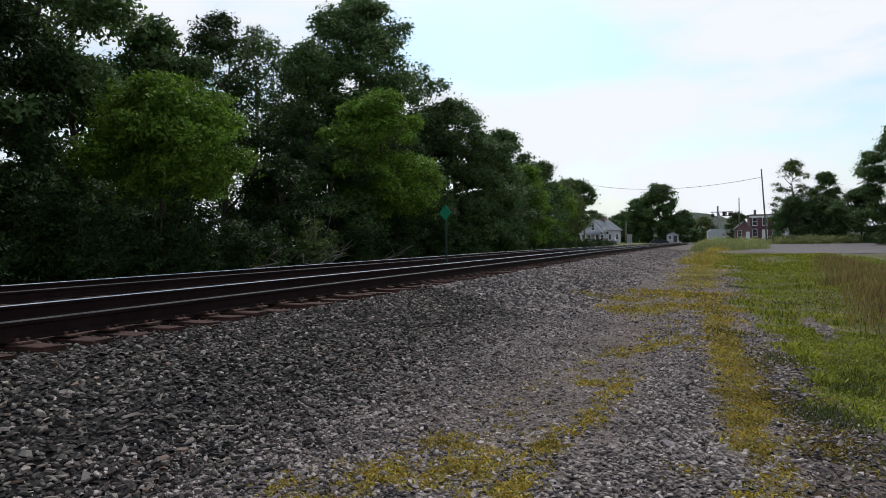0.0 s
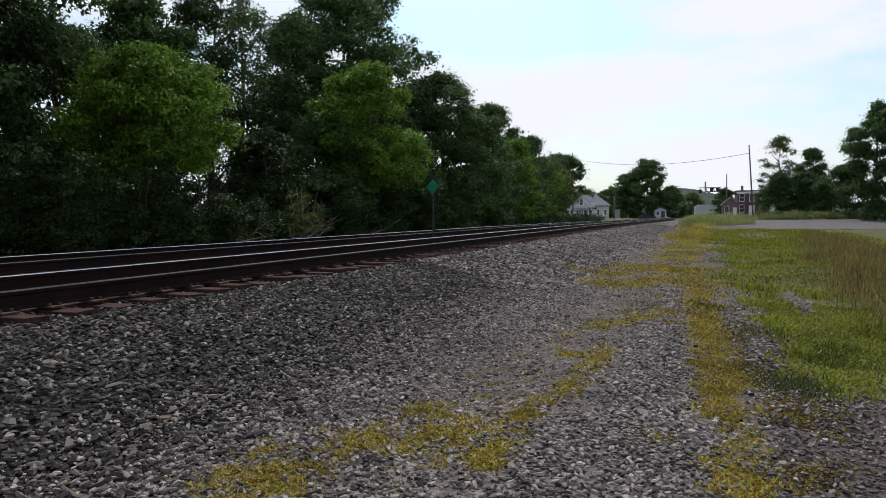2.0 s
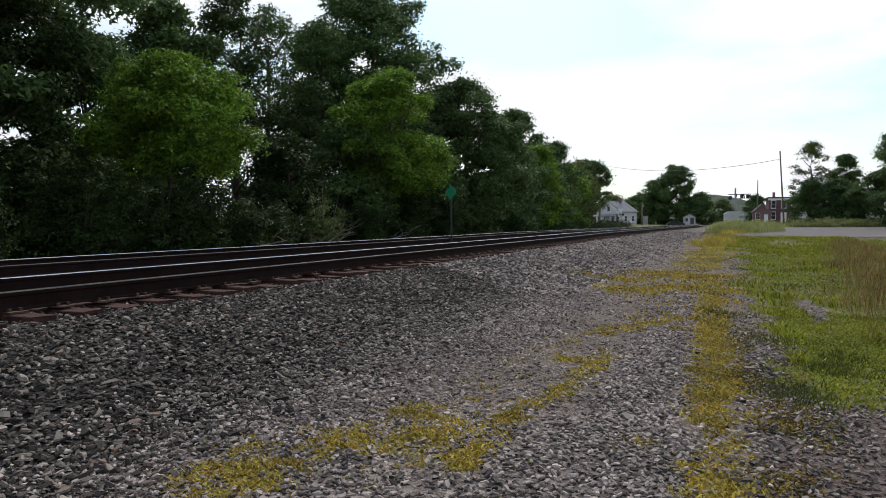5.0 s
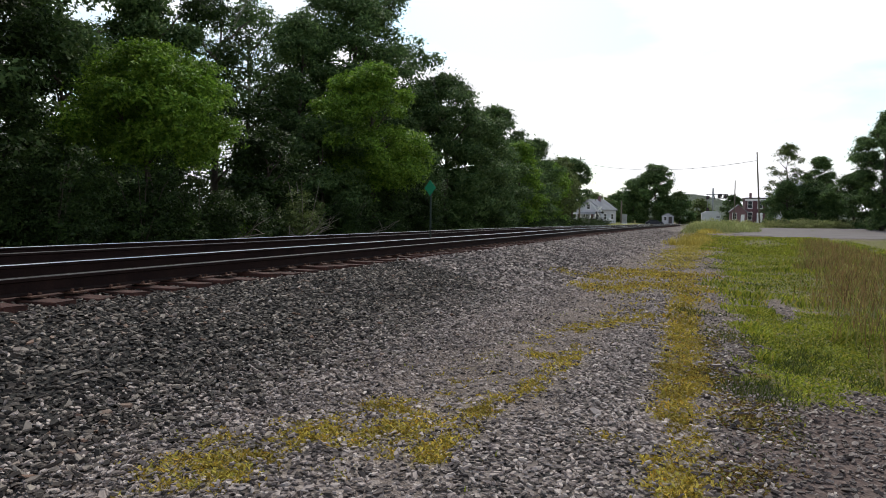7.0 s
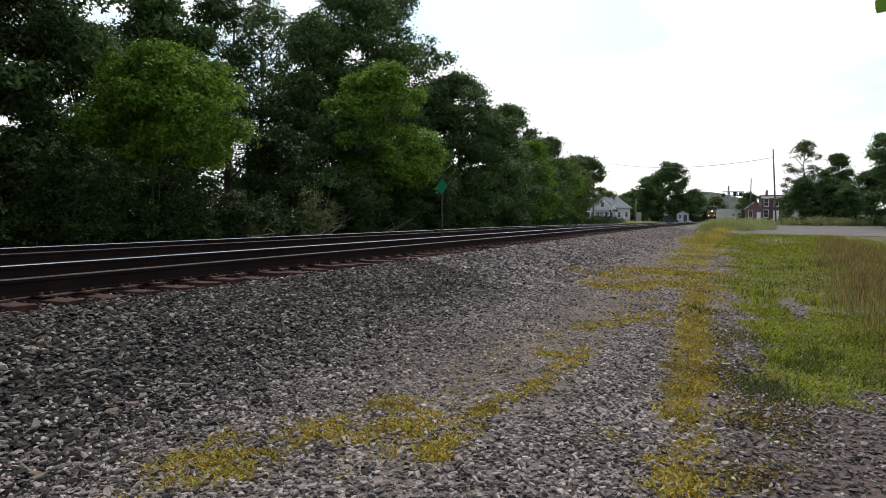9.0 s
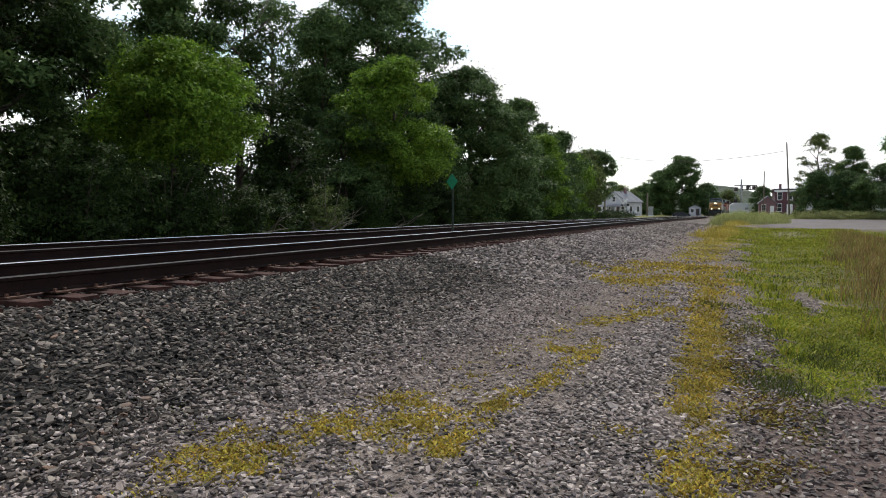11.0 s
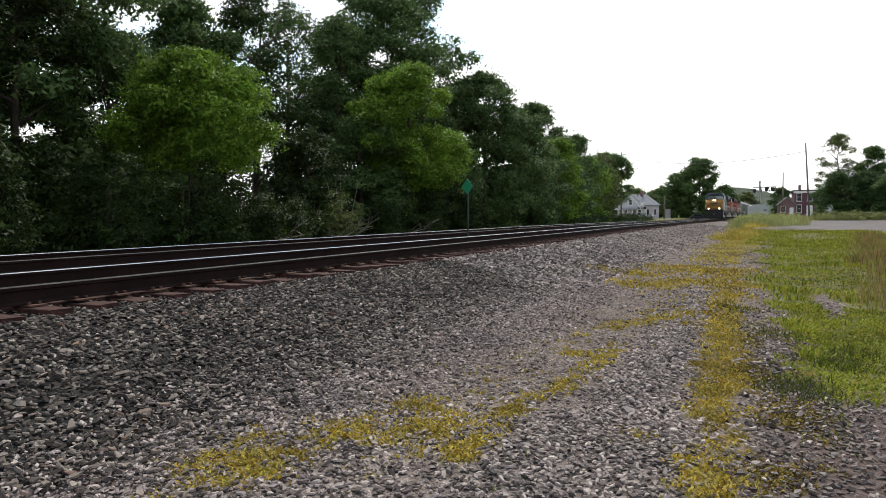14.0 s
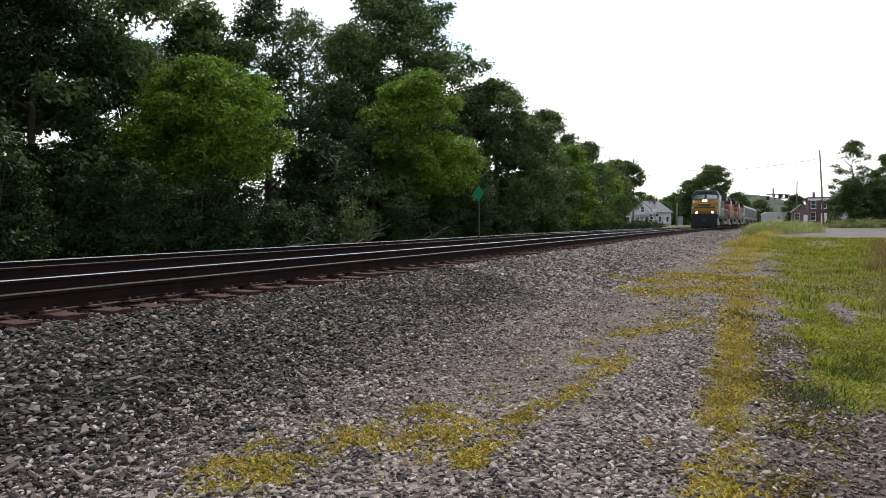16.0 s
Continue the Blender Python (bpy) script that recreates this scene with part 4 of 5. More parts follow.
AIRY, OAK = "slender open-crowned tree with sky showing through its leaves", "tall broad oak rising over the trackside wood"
DARK, BRIGHT, PALE = "dark green broadleaf tree crowding the track edge", "rounded young tree, its bright green painted as if lit from above", "slender pale green airy tree"
TREES = [
    # label, x, y, height, radius, crown base, leaves, leaf size, material, lobes, dead twigs
    (DARK, -19.5, 8.5, 15.5, 5.2, -0.4, 80000, 0.115, M_LEAF, 22, 0),
    (DARK, -22.5, 13.5, 16, 5.0, 0.5, 62000, 0.146, M_LEAF4, 20, 0),
    (BRIGHT, -16.8, 17.1, 6.65, 2.6, 2.6, 65600, 0.091, M_LEAF2, 30, 0),
    (DARK, -23.4, 23.5, 11.2, 2.9, 2.0, 34400, 0.146, M_LEAF4, 20, 0),
    (AIRY, -23.6, 28, 12.8, 3.0, 1.6, 18000, 0.140, M_LEAF, 16, 5),
    (DARK, -18.5, 25.5, 5.2, 2.2, -0.4, 24600, 0.110, M_LEAF, 14, 0),
    (DARK, -22.4, 34, 12.8, 2.6, -0.4, 50800, 0.140, M_LEAF4, 26, 0),
    (OAK, -22.8, 41, 17.6, 5.6, 1.0, 120000, 0.165, M_LEAF4, 56, 2),
    (DARK, -18.6, 30.2, 6.2, 2.6, -0.4, 34400, 0.122, M_LEAF4, 18, 0),
    (BRIGHT, -16.9, 32.4, 9.1, 2.75, 2.4, 72100, 0.116, M_LEAF2, 24, 0),
    (DARK, -17.8, 37.5, 7.2, 2.8, -0.4, 32800, 0.128, M_LEAF4, 15, 0),
    (DARK, -17.4, 44.2, 10.9, 4.2, -0.4, 88500, 0.140, M_LEAF4, 30, 3),
    (DARK, -17.4, 50.5, 9.4, 3.3, -0.4, 32800, 0.159, M_LEAF4, 20, 0),
    (DARK, -17.2, 54.5, 10.4, 2.9, -0.4, 39300, 0.159, M_LEAF4, 22, 3),
    (BRIGHT, -17.2, 62, 8.2, 2.4, -0.4, 27800, 0.159, M_LEAF2, 14, 0),
    (DARK, -18.4, 66, 9.3, 3.2, -0.4, 19600, 0.183, M_LEAF4, 18, 0),
    (DARK, -18.2, 72.5, 9.6, 2.8, -0.4, 21300, 0.183, M_LEAF4, 20, 2),
    (BRIGHT, -19.0, 82, 8.0, 2.8, -0.4, 21300, 0.195, M_LEAF2, 14, 0),
    (PALE, -19.4, 88, 8.6, 2.5, -0.4, 14700, 0.207, M_LEAF3, 14, 1),
    (PALE, -21.2, 99, 9.8, 2.3, -0.4, 12300, 0.220, M_LEAF3, 14, 0),
    (DARK, -20.9, 106, 10.2, 3.2, 2.6, 15000, 0.220, M_LEAF4, 14, 0),
    (DARK, -26.5, 20.0, 15.5, 4.6, 0.5, 48000, 0.15, M_LEAF4, 24, 0),
    (AIRY, -26.2, 34.2, 14.2, 3.2, 6.0, 13000, 0.14, M_LEAF4, 20, 2),
    (DARK, -22.4, 18.4, 8.6, 2.9, 0.0, 26000, 0.13, M_LEAF4, 18, 0),
    (DARK, -20.5, 13.6, 9.5, 2.8, 0.0, 26000, 0.115, M_LEAF, 18, 0),
]
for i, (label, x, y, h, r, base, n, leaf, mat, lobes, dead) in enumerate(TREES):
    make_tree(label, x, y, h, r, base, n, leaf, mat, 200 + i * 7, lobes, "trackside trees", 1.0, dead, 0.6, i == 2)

# beyond the crossing and beside the road
make_tree("large spreading green shade tree beyond the crossing", -16.8, 205, 17.3, 6.6, 0.0, 40000, 0.390, M_LEAF4, 501, 20, "village trees", 1.0, 2)
make_tree("lower limb-rich green tree beside the large shade tree", -22.6, 204, 12.4, 4.8, 0.0, 26000, 0.390, M_LEAF4, 533, 14, "village trees")
make_tree("small green tree beside the crossing", -11.4, 235, 10, 3.6, -0.4, 14000, 0.390, M_LEAF4, 503, 12, "village trees")
make_tree("small pale green tree behind the crossing", -5.5, 260, 9.0, 3.6, -0.4, 10000, 0.390, M_LEAF3, 535, 12, "village trees")
make_tree("small pale green tree behind the white house", -36.0, 215, 9.0, 7, 0.0, 16000, 0.455, M_LEAF3, 504, 12, "village trees")
make_tree("green tree behind the white house", -28.8, 226, 9.6, 6, 0.0, 16000, 0.455, M_LEAF4, 505, 12, "village trees")
make_tree("round green tree beside the brick house", 4.0, 215, 7.9, 3.3, -0.8, 16000, 0.286, M_LEAF4, 507, 12, "village trees")
make_tree("tall airy pale green locust tree by the road", 9.0, 108, 11.8, 3.0, 1.0, 10500, 0.169, M_LEAF3, 509, 12, "roadside trees", 1.0, 2, 0.2)
make_tree("dense dark green shrub tree by the road", 8.6, 104, 6.4, 2.6, -1.0, 32000, 0.169, M_LEAF4, 511, 14, "roadside trees")
make_tree("dark green conical tree by the road", 14.8, 122, 10.9, 2.4, -0.6, 26000, 0.221, M_LEAF4, 513, 15, "roadside trees")
make_tree("dense dark green bushy tree by the road", 12.4, 106, 6.4, 3.7, -1.2, 42000, 0.182, M_LEAF4, 515, 14, "roadside trees")
make_tree("dense dark green bushy tree by the road", 16.3, 102, 7.0, 4.0, -1.2, 42000, 0.182, M_LEAF4, 517, 14, "roadside trees")
make_tree("tall dark green maple by the road", 17.2, 90, 13.4, 3.6, -0.8, 52000, 0.182, M_LEAF4, 519, 16, "roadside trees")
make_tree("tall dark green maple by the road", 21.8, 87, 14.5, 5.0, -0.8, 30000, 0.260, M_LEAF4, 521, 18, "roadside trees")


def make_undergrowth():
    rng = np.random.RandomState(301)
    cs, rs = [], []
    for k in range(260):
        y = 4 + 112 * rng.rand() ** 1.25
        x = -16.3 - 1.6 * rng.rand()
        h = rng.uniform(0.3, 1.3)
        cs.append((x, y, float(ground_z(x, y)) + h * 0.6))
        rs.append(rng.uniform(0.6, 1.15))
    # Shade under the trees comes from the darkened leaf colour here.
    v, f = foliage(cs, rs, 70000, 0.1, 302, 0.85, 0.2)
    tagged(new("undergrowth", quick_mesh("undergrowth", v, f, M_LEAF)), "tangled shrubs and vines under the trackside trees, darkened as shade", "shrubs", kind="stuff")
    cs, rs = [], []
    for k in range(190):
        y = -6 + 126 * rng.rand()
        x = -24.5 - 5 * rng.rand()
        cs.append((x, y, rng.uniform(0.4, 3.4) if y < 46 else rng.uniform(0.5, 5.0)))
        rs.append(rng.uniform(1.2, 2.0))
    for k in range(90):
        y = -8 + 25 * rng.rand()
        cs.append((-26 - 4 * rng.rand(), y, rng.uniform(2.5, 13)))
        rs.append(rng.uniform(1.2, 2.0))
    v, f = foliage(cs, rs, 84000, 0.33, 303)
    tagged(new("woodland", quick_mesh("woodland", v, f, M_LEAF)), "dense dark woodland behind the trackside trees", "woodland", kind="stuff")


make_undergrowth()


def make_weed_bank():
    rng = np.random.RandomState(310)
    cs, rs = [], []
    for k in range(110):
        u = rng.rand()
        x, y = -2.9 + 7.0 * u + rng.normal(0, 0.2), 79 + 3.2 * u + rng.normal(0, 1.3)
        size = rng.uniform(0.35, 0.62) * (1.15 - 0.5 * abs(u - 0.45))
        cs.append((x, y, float(ground_z(x, y)) + size * rng.uniform(0.3, 1.35)))
        rs.append(size)
    v, f = foliage(cs, rs, 46000, 0.055, 311, 0.9, 0.3)
    tagged(new("weed_bank", quick_mesh("weed_bank", v, f, M_TALL)), "mounded bank of leafy pale green weeds beside the track", "weed", kind="stuff")
    cs, rs = [], []
    for k in range(90):
        x, y = rng.uniform(6.5, 24), rng.uniform(97, 101)
        cs.append((x, y, float(ground_z(x, y)) + rng.uniform(0.1, 0.7)))
        rs.append(rng.uniform(0.4, 0.8))
    v, f = foliage(cs, rs, 30000, 0.08, 312, 0.9, 0.3)
    tagged(new("roadside_shrub", quick_mesh("roadside_shrub", v, f, M_TALL)), "low green roadside shrubs at the edge of the asphalt", "weed", kind="stuff")


make_weed_bank()


def make_bush(label, x, y, h, r, n, mat, seed, leaf=0.12):
    rr = random.Random(seed)
    bush = thing("bush", label, "bush", pose(x, y, float(ground_z(x, y))), "trackside bushes")
    cs, rs = [], []
    for k in range(9):
        w, out = rr.uniform(0, 6.28), r * rr.uniform(0.1, 0.8)
        top = h * rr.uniform(0.55, 1.0) * (1 - 0.35 * out / r)
        for u in (0.2, 0.45, 0.7, 0.9):
            cs.append((math.cos(w) * out * (0.6 + 0.4 * u), math.sin(w) * out * (0.6 + 0.4 * u), top * u))
            rs.append(r * rr.uniform(0.2, 0.4) * (1.15 - 0.7 * u))
    v, f = foliage(cs, rs, n, leaf, seed)
    part("leaves", quick_mesh("leaves", v, f, mat), None, bush)
    for k in range(4):
        w = k * 1.7 + rr.random()
        part("stem", rod([(0, 0, 0), (math.cos(w) * r * 0.3, math.sin(w) * r * 0.3, h * 0.5), (math.cos(w) * r * 0.5, math.sin(w) * r * 0.5, h * (0.95 if mat is M_LEAF3 else 0.65))], [0.02, 0.013, 0.005], M_DEAD if mat is M_LEAF3 else M_BARK, 5), None, bush)


make_bush("scraggly pale green sumac bush with bare stems", -15.9, 24.4, 2.7, 1.3, 5200, M_LEAF3, 401, 0.08)
make_bush("low yellow-green bush at the track edge", -15.7, 20.4, 1.3, 0.7, 4000, M_LEAF2, 402, 0.06)
make_bush("low green bush among fallen branches", -15.8, 17.6, 1.7, 0.8, 4000, M_LEAF4, 403, 0.06)
# Added dark shrubs paint the shade below the bright crowns.
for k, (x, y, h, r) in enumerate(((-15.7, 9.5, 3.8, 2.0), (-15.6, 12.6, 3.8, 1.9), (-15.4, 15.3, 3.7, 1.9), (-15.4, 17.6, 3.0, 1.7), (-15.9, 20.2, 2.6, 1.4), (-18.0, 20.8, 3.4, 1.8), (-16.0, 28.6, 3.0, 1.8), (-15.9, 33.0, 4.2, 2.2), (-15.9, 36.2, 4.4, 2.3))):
    make_bush("shrub added at the wood edge, its dark leaves painted as shade", x, y, h, r, 15000, M_LEAF, 430 + k, 0.07)
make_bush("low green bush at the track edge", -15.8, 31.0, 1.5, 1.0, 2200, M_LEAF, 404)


def make_fallen(x, y, seed):
    rr = random.Random(seed)
    z = float(ground_z(x, y))
    log = thing("fallen_branch", "bleached grey fallen branch lying in the brush", "branch", pose(x, y, z), "fallen branches")
    w = 1.57 + rr.uniform(-0.5, 0.5) + (math.pi if rr.random() < 0.5 else 0)
    d = Vector((math.cos(w), math.sin(w), 0))
    lift = rr.uniform(0.35, 0.8)
    path = [Vector((0, 0, 0.03)), d * 0.8 + Vector((0.05, 0, lift * 0.35)), d * 1.6 + Vector((-0.06, 0, lift * 0.75)), d * 2.3 + Vector((0.04, 0, lift))]
    part("limb", rod(path, [0.05, 0.04, 0.026, 0.008], M_DEAD, 6), None, log)
    for k in range(6):
        p = path[1 + k % 2].lerp(path[2 + k % 2], rr.random())
        e = Vector((rr.uniform(-0.5, 0.9), rr.uniform(-0.7, 0.7), rr.uniform(0.1, 0.75)))
        part("twig", rod([p, p + e * 0.5 + Vector((0, 0, 0.06)), p + e], [0.016, 0.011, 0.004], M_DEAD, 5), None, log)


for k, (x, y) in enumerate(((-15.3, 17.4), (-15.4, 18.6), (-15.3, 19.6), (-15.4, 22.6), (-15.2, 23.4), (-15.4, 25.0), (-15.4, 27.6))):
    make_fallen(x, y, 420 + k)


# leaves of a branch that hangs close over the lane
def make_twig():
    o = Vector((0.372, 1.56, 1.868))
    twig = thing("sapling", "slender sapling whose green leafy twig hangs over the lane", "sapling", pose(*o))
    part("stem", rod([(1.6, -0.3, -2.2), (1.5, -0.2, -0.8), (1.15, -0.1, 0.35), (0.6, 0.0, 0.5), (0.06, 0.02, 0.07)], [0.03, 0.024, 0.014, 0.007, 0.003], M_BARK, 6), None, twig)
    for k, (ax, ay, az, tx, ty, tz, w) in enumerate(((0.045, 0.01, 0.06, -0.005, 0.0, -0.002, 0.021), (0.06, 0.02, 0.065, 0.046, 0.0, -0.03, 0.022), (0.1, 0.05, 0.12, 0.11, 0.03, 0.05, 0.022))):
        a, b = Vector((ax, ay, az)), Vector((tx, ty, tz))
        d = b - a
        s = d.cross(Vector((0.1, -0.95, 0.25))).normalized()
        up = s.cross(d).normalized()
        bm = bmesh.new()
        rows = []
        for u, q in ((0, 0.08), (0.15, 0.6), (0.35, 0.95), (0.6, 1.0), (0.82, 0.7), (0.95, 0.3), (1, 0.04)):
            c = a + d * u - up * 0.006 * math.sin(u * 3)
            rows.append([bm.verts.new(c + s * w * q * e + up * 0.004 * abs(e)) for e in (-1, 0, 1)])
        for r0, r1 in zip(rows, rows[1:]):
            for e in (0, 1):
                bm.faces.new((r0[e], r0[e + 1], r1[e + 1], r1[e]))
        part("leaf", bm, M_LEAF2, twig, smooth=True)


make_twig()


# ---- trackside sign ----
def make_sign():
    x, y = -9.12, 21.84
    z = 0.6
    sign = thing("track_sign", "green diamond-shaped metal track sign on a thin steel post", "sign", pose(x, y, z, 0, 0, -20))
    part("post", block(-0.03, 0.03, 0.0, 0.04, -0.3, 2.05, 0.006), M_SIGNPOST, sign, "dull dark green steel post")
    bm = prism([(0, -0.27), (0.27, 0), (0, 0.27), (-0.27, 0)], "y", -0.014, -0.004, 0.0)
    plate = part("plate", bm, M_SIGN, sign, "flat green diamond plate")
    plate.matrix_basis = pose(0, 0, 1.9)
    for dz in (-0.12, 0.12):
        bolt = bmesh.new()
        bmesh.ops.create_cone(bolt, cap_ends=True, segments=8, radius1=0.012, radius2=0.01, depth=0.01, matrix=pose(0, -0.018, dz, 90))
        part("bolt", bolt, M_GALV, plate)


make_sign()


# ---- poles and wires ----
def make_pole(label, x, y, h, lean=0.0, arm=True, r=0.15, turn=0.0):
    p = thing("utility_pole", label, "utility pole", pose(x, y, float(ground_z(x, y)), 0, lean, turn), "utility poles")
    part("post", rod([(0, 0, -0.5), (0, 0, h * 0.5), (0, 0, h)], [r * 1.15, r, r * 0.75], M_POLE, 9), None, p)
    if arm:
        part("crossarm", block(-1.1, 1.1, -0.06, 0.06, h - 0.75, h - 0.62, 0.01), M_POLE, p)
        for dx in (-0.95, -0.35, 0.35, 0.95):
            part("insulator", rod([(dx, 0, h - 0.62), (dx, 0, h - 0.48)], 0.05, M_GALV, 6), None, p)
    return p


make_pole("tall bare leaning wooden utility pole beside the road", 5.85, 112, 11.1, -3.4, False, 0.115)
make_pole("far wooden utility pole beside the brick house", 4.0, 195, 11.0, 0.0, False, 0.15)
make_pole("wooden utility pole with a crossarm among the trees", -28.0, 150, 14.5, 0, True, 0.17)
make_pole("short pale wooden post beside the crossing", -21.9, 172, 5.5, 0, False, 0.2)


def make_wire(a, b, sag):
    a, b = Vector(a), Vector(b)
    pts = [a.lerp(b, t) - Vector((0, 0, sag * 4 * t * (1 - t))) for t in [i / 16 for i in range(17)]]
    tagged(new("overhead_wire", rod(pts, 0.035, M_WIRE, 5)), "thin dark overhead wire sagging across the track", "wire", "overhead wires")


make_wire((-28.0, 150, 13.6), (5.3, 112, 10.3), 1.5)


# ---- crossing signals and hut ----
def make_signal():
    x, y = -1.0, 150
    z = float(ground_z(x, y))
    s = thing("crossing_signal", "dark steel cantilever railway crossing signal", "signal", pose(x, y, z))
    part("mast", rod([(0, 0, 0), (0, 0, 7.3)], 0.17, M_GALV, 9), None, s)
    for dz in (5.2, 6.0):
        part("arm", block(-1.3 if dz > 5.5 else 0.0, 2.9, -0.09, 0.09, dz, dz + 0.16, 0.01), M_BLACK, s)
    for k in range(4):
        dx = 0.35 + k * 0.7
        part("brace", rod([(dx, 0, 5.25), (dx + (0.4 if k % 2 else -0.2), 0, 6.1)], 0.08, M_BLACK, 5), None, s)
    for dx, dz in ((1.2, 5.7), (2.3, 5.6), (-0.95, 5.4), (-0.95, 3.0)):
        head = part("signal_head", block(dx - 0.32, dx + 0.32, -0.25, -0.1, dz - 0.36, dz + 0.36, 0.08), M_BLACK, s, "black round-hooded flasher")
        part("lens", rod([(dx, -0.26, dz), (dx, -0.28, dz)], 0.12, M_BRICK, 8), None, head)
    part("ladder_rail", block(-1.02, -0.96, 0.1, 0.16, 3.4, 6.2), M_GALV, s)
    part("platform", block(-1.1, 0.2, -0.3, 0.3, 4.7, 4.8), M_GALV, s)


make_signal()


def make_hut():
    x, y = -1.2, 142
    z = float(ground_z(x, y))
    h = thing("signal_hut", "pale grey metal railway equipment hut with a low roof", "hut", pose(x, y, z, 0, 0, 4))
    part("wall", block(-1.7, 1.6, -1.2, 1.6, 0, 2.1, 0.03), M_GREYWALL, h)
    part("roof", prism([(-1.85, 2.1), (1.75, 2.1), (0.9, 2.6), (-1.0, 2.6)], "y", -1.35, 1.75), M_GREYWALL, h, "pale grey sheet-metal roof")
    part("door", block(-0.5, 0.4, -1.25, -1.2, 0.1, 1.95, 0.01), M_GREYWALL, h)
    part("vent", block(0.9, 1.5, -1.24, -1.2, 1.3, 1.7, 0.005), M_GALV, h)


make_hut()


# ---- houses ----
def add_window(house, x, y, z, w, h, name="window", facing=-1, axis="y"):
    """A window set on a wall that faces along an axis."""
    def b(x0, x1, d0, d1, z0, z1):
        d0, d1 = sorted((y + facing * d0, y + facing * d1)) if axis == "y" else sorted((x + facing * d0, x + facing * d1))
        return block(x + x0, x + x1, d0, d1, z + z0, z + z1) if axis == "y" else block(d0, d1, y + x0, y + x1, z + z0, z + z1)

    fr = part(name, b(-w / 2 - 0.1, w / 2 + 0.1, 0.0, 0.06, -0.1, h + 0.14), M_TRIM, house, "white-framed sash window")
    part("pane", b(-w / 2, w / 2, 0.064, 0.075, 0, h / 2 - 0.03), M_GLASS, fr)
    part("pane", b(-w / 2, w / 2, 0.064, 0.075, h / 2 + 0.03, h), M_GLASS, fr)
    part("sill", b(-w / 2 - 0.15, w / 2 + 0.15, 0.0, 0.14, -0.18, -0.1), M_TRIM, fr)


def make_white_house():
    x, y = -30.2, 174
    h = thing("house", "white-sided frame house with a grey gable roof and a porch", "house", pose(x, y, float(ground_z(x, y)) - 0.1, 0, 0, -27))
    W, D, E, R = 7.6, 6.2, 3.5, 6.0
    part("wall", prism([(-W / 2, 0), (W / 2, 0), (W / 2, E), (0, R), (-W / 2, E)], "y", 0, D), M_SIDING, h)
    for s in (-1, 1):
        part("roof", prism([(s * (W / 2 + 0.4), E - 0.2), (0, R + 0.02), (0, R + 0.2), (s * (W / 2 + 0.4), E - 0.02)], "y", -0.4, D + 0.3), M_ROOF, h, "weathered grey shingle slope")
    for k in range(13):
        part("clapboard", block(-W / 2 + 0.05, W / 2 - 0.05, -0.035, -0.003, 0.3 + k * 0.24, 0.5 + k * 0.24), M_SIDING, h)
    part("chimney", block(0.4, 1.0, 3.2, 3.8, R - 0.5, R + 0.9, 0.02), M_BRICK2, h)
    part("porch_roof", prism([(-2.4, 2.3), (-0.05, 2.75), (-0.05, 2.87), (-2.4, 2.42)], "x", -W / 2, W / 2), M_ROOF, h)
    part("porch_floor", block(-W / 2, W / 2, -2.3, -0.05, 0.0, 0.35), M_GREYWALL, h)
    for k in range(6):
        px = -W / 2 + 0.15 + k * (W - 0.3) / 5
        part("porch_post", block(px - 0.08, px + 0.08, -2.25, -2.09, 0.35, 2.33), M_TRIM, h)
    part("porch_rail", block(-W / 2 + 0.25, W / 2 - 0.25, -2.2, -2.14, 1.1, 1.2), M_TRIM, h)
    for wx in (-2.9, -1.0, 2.7):
        add_window(h, wx, -0.03, 1.0, 0.9, 1.3)
    part("door", block(0.6, 1.5, -0.09, -0.04, 0.35, 2.3), M_BRICK2, h)
    add_window(h, 0, -0.03, 3.6, 0.9, 1.2)
    for wy in (1.6, 4.6):
        add_window(h, W / 2, wy, 1.1, 0.9, 1.3, "window", 1, "x")


def make_gate():
    """Road-crossing signal with a raised gate arm."""
    x, y = -24.6, 156
    g = thing("crossing_gate", "grey railway crossing mast with crossbuck, flashers and raised gate arm", "signal", pose(x, y, float(ground_z(x, y))))
    part("mast", rod([(0, 0, 0), (0, 0, 3.9)], 0.09, M_GALV, 8), None, g)
    part("mechanism", block(-0.35, 0.35, -0.3, 0.3, 0.7, 1.5, 0.05), M_GALV, g)
    for w in (-45, 45):
        board = part("crossbuck", block(-0.62, 0.62, -0.14 if w > 0 else -0.17, -0.11 if w > 0 else -0.142, -0.11, 0.11, 0.01), M_TRIM, g, "white crossbuck board")
        board.matrix_basis = pose(0, 0, 3.4, 0, w, 0)
    part("lamp_bar", block(-0.75, 0.75, -0.06, 0.06, 2.5, 2.6), M_BLACK, g)
    for dx in (-0.62, 0.62):
        part("flasher", rod([(dx, -0.1, 2.55), (dx, -0.14, 2.55)], 0.28, M_BLACK, 14), None, g)
    part("gate_arm", rod([(0.3, -0.2, 1.2), (-1.0, -0.2, 3.6), (-2.3, -0.2, 5.2)], [0.09, 0.07, 0.05], M_TRIM, 6), None, g, "white raised gate arm")
    part("counterweight", block(0.3, 0.75, -0.3, -0.1, 0.75, 1.15, 0.03), M_BLACK, g)


def make_post():
    x, y = -22.9, 160
    p = thing("marker_post", "short white marker post beside the crossing street", "post", pose(x, y, float(ground_z(x, y))))
    part("post", rod([(0, 0, -0.1), (0, 0, 1.35)], [0.16, 0.14], M_TRIM, 8), None, p)
    part("cap", rod([(0, 0, 1.35), (0, 0, 1.42)], [0.16, 0.05], M_TRIM, 8), None, p)


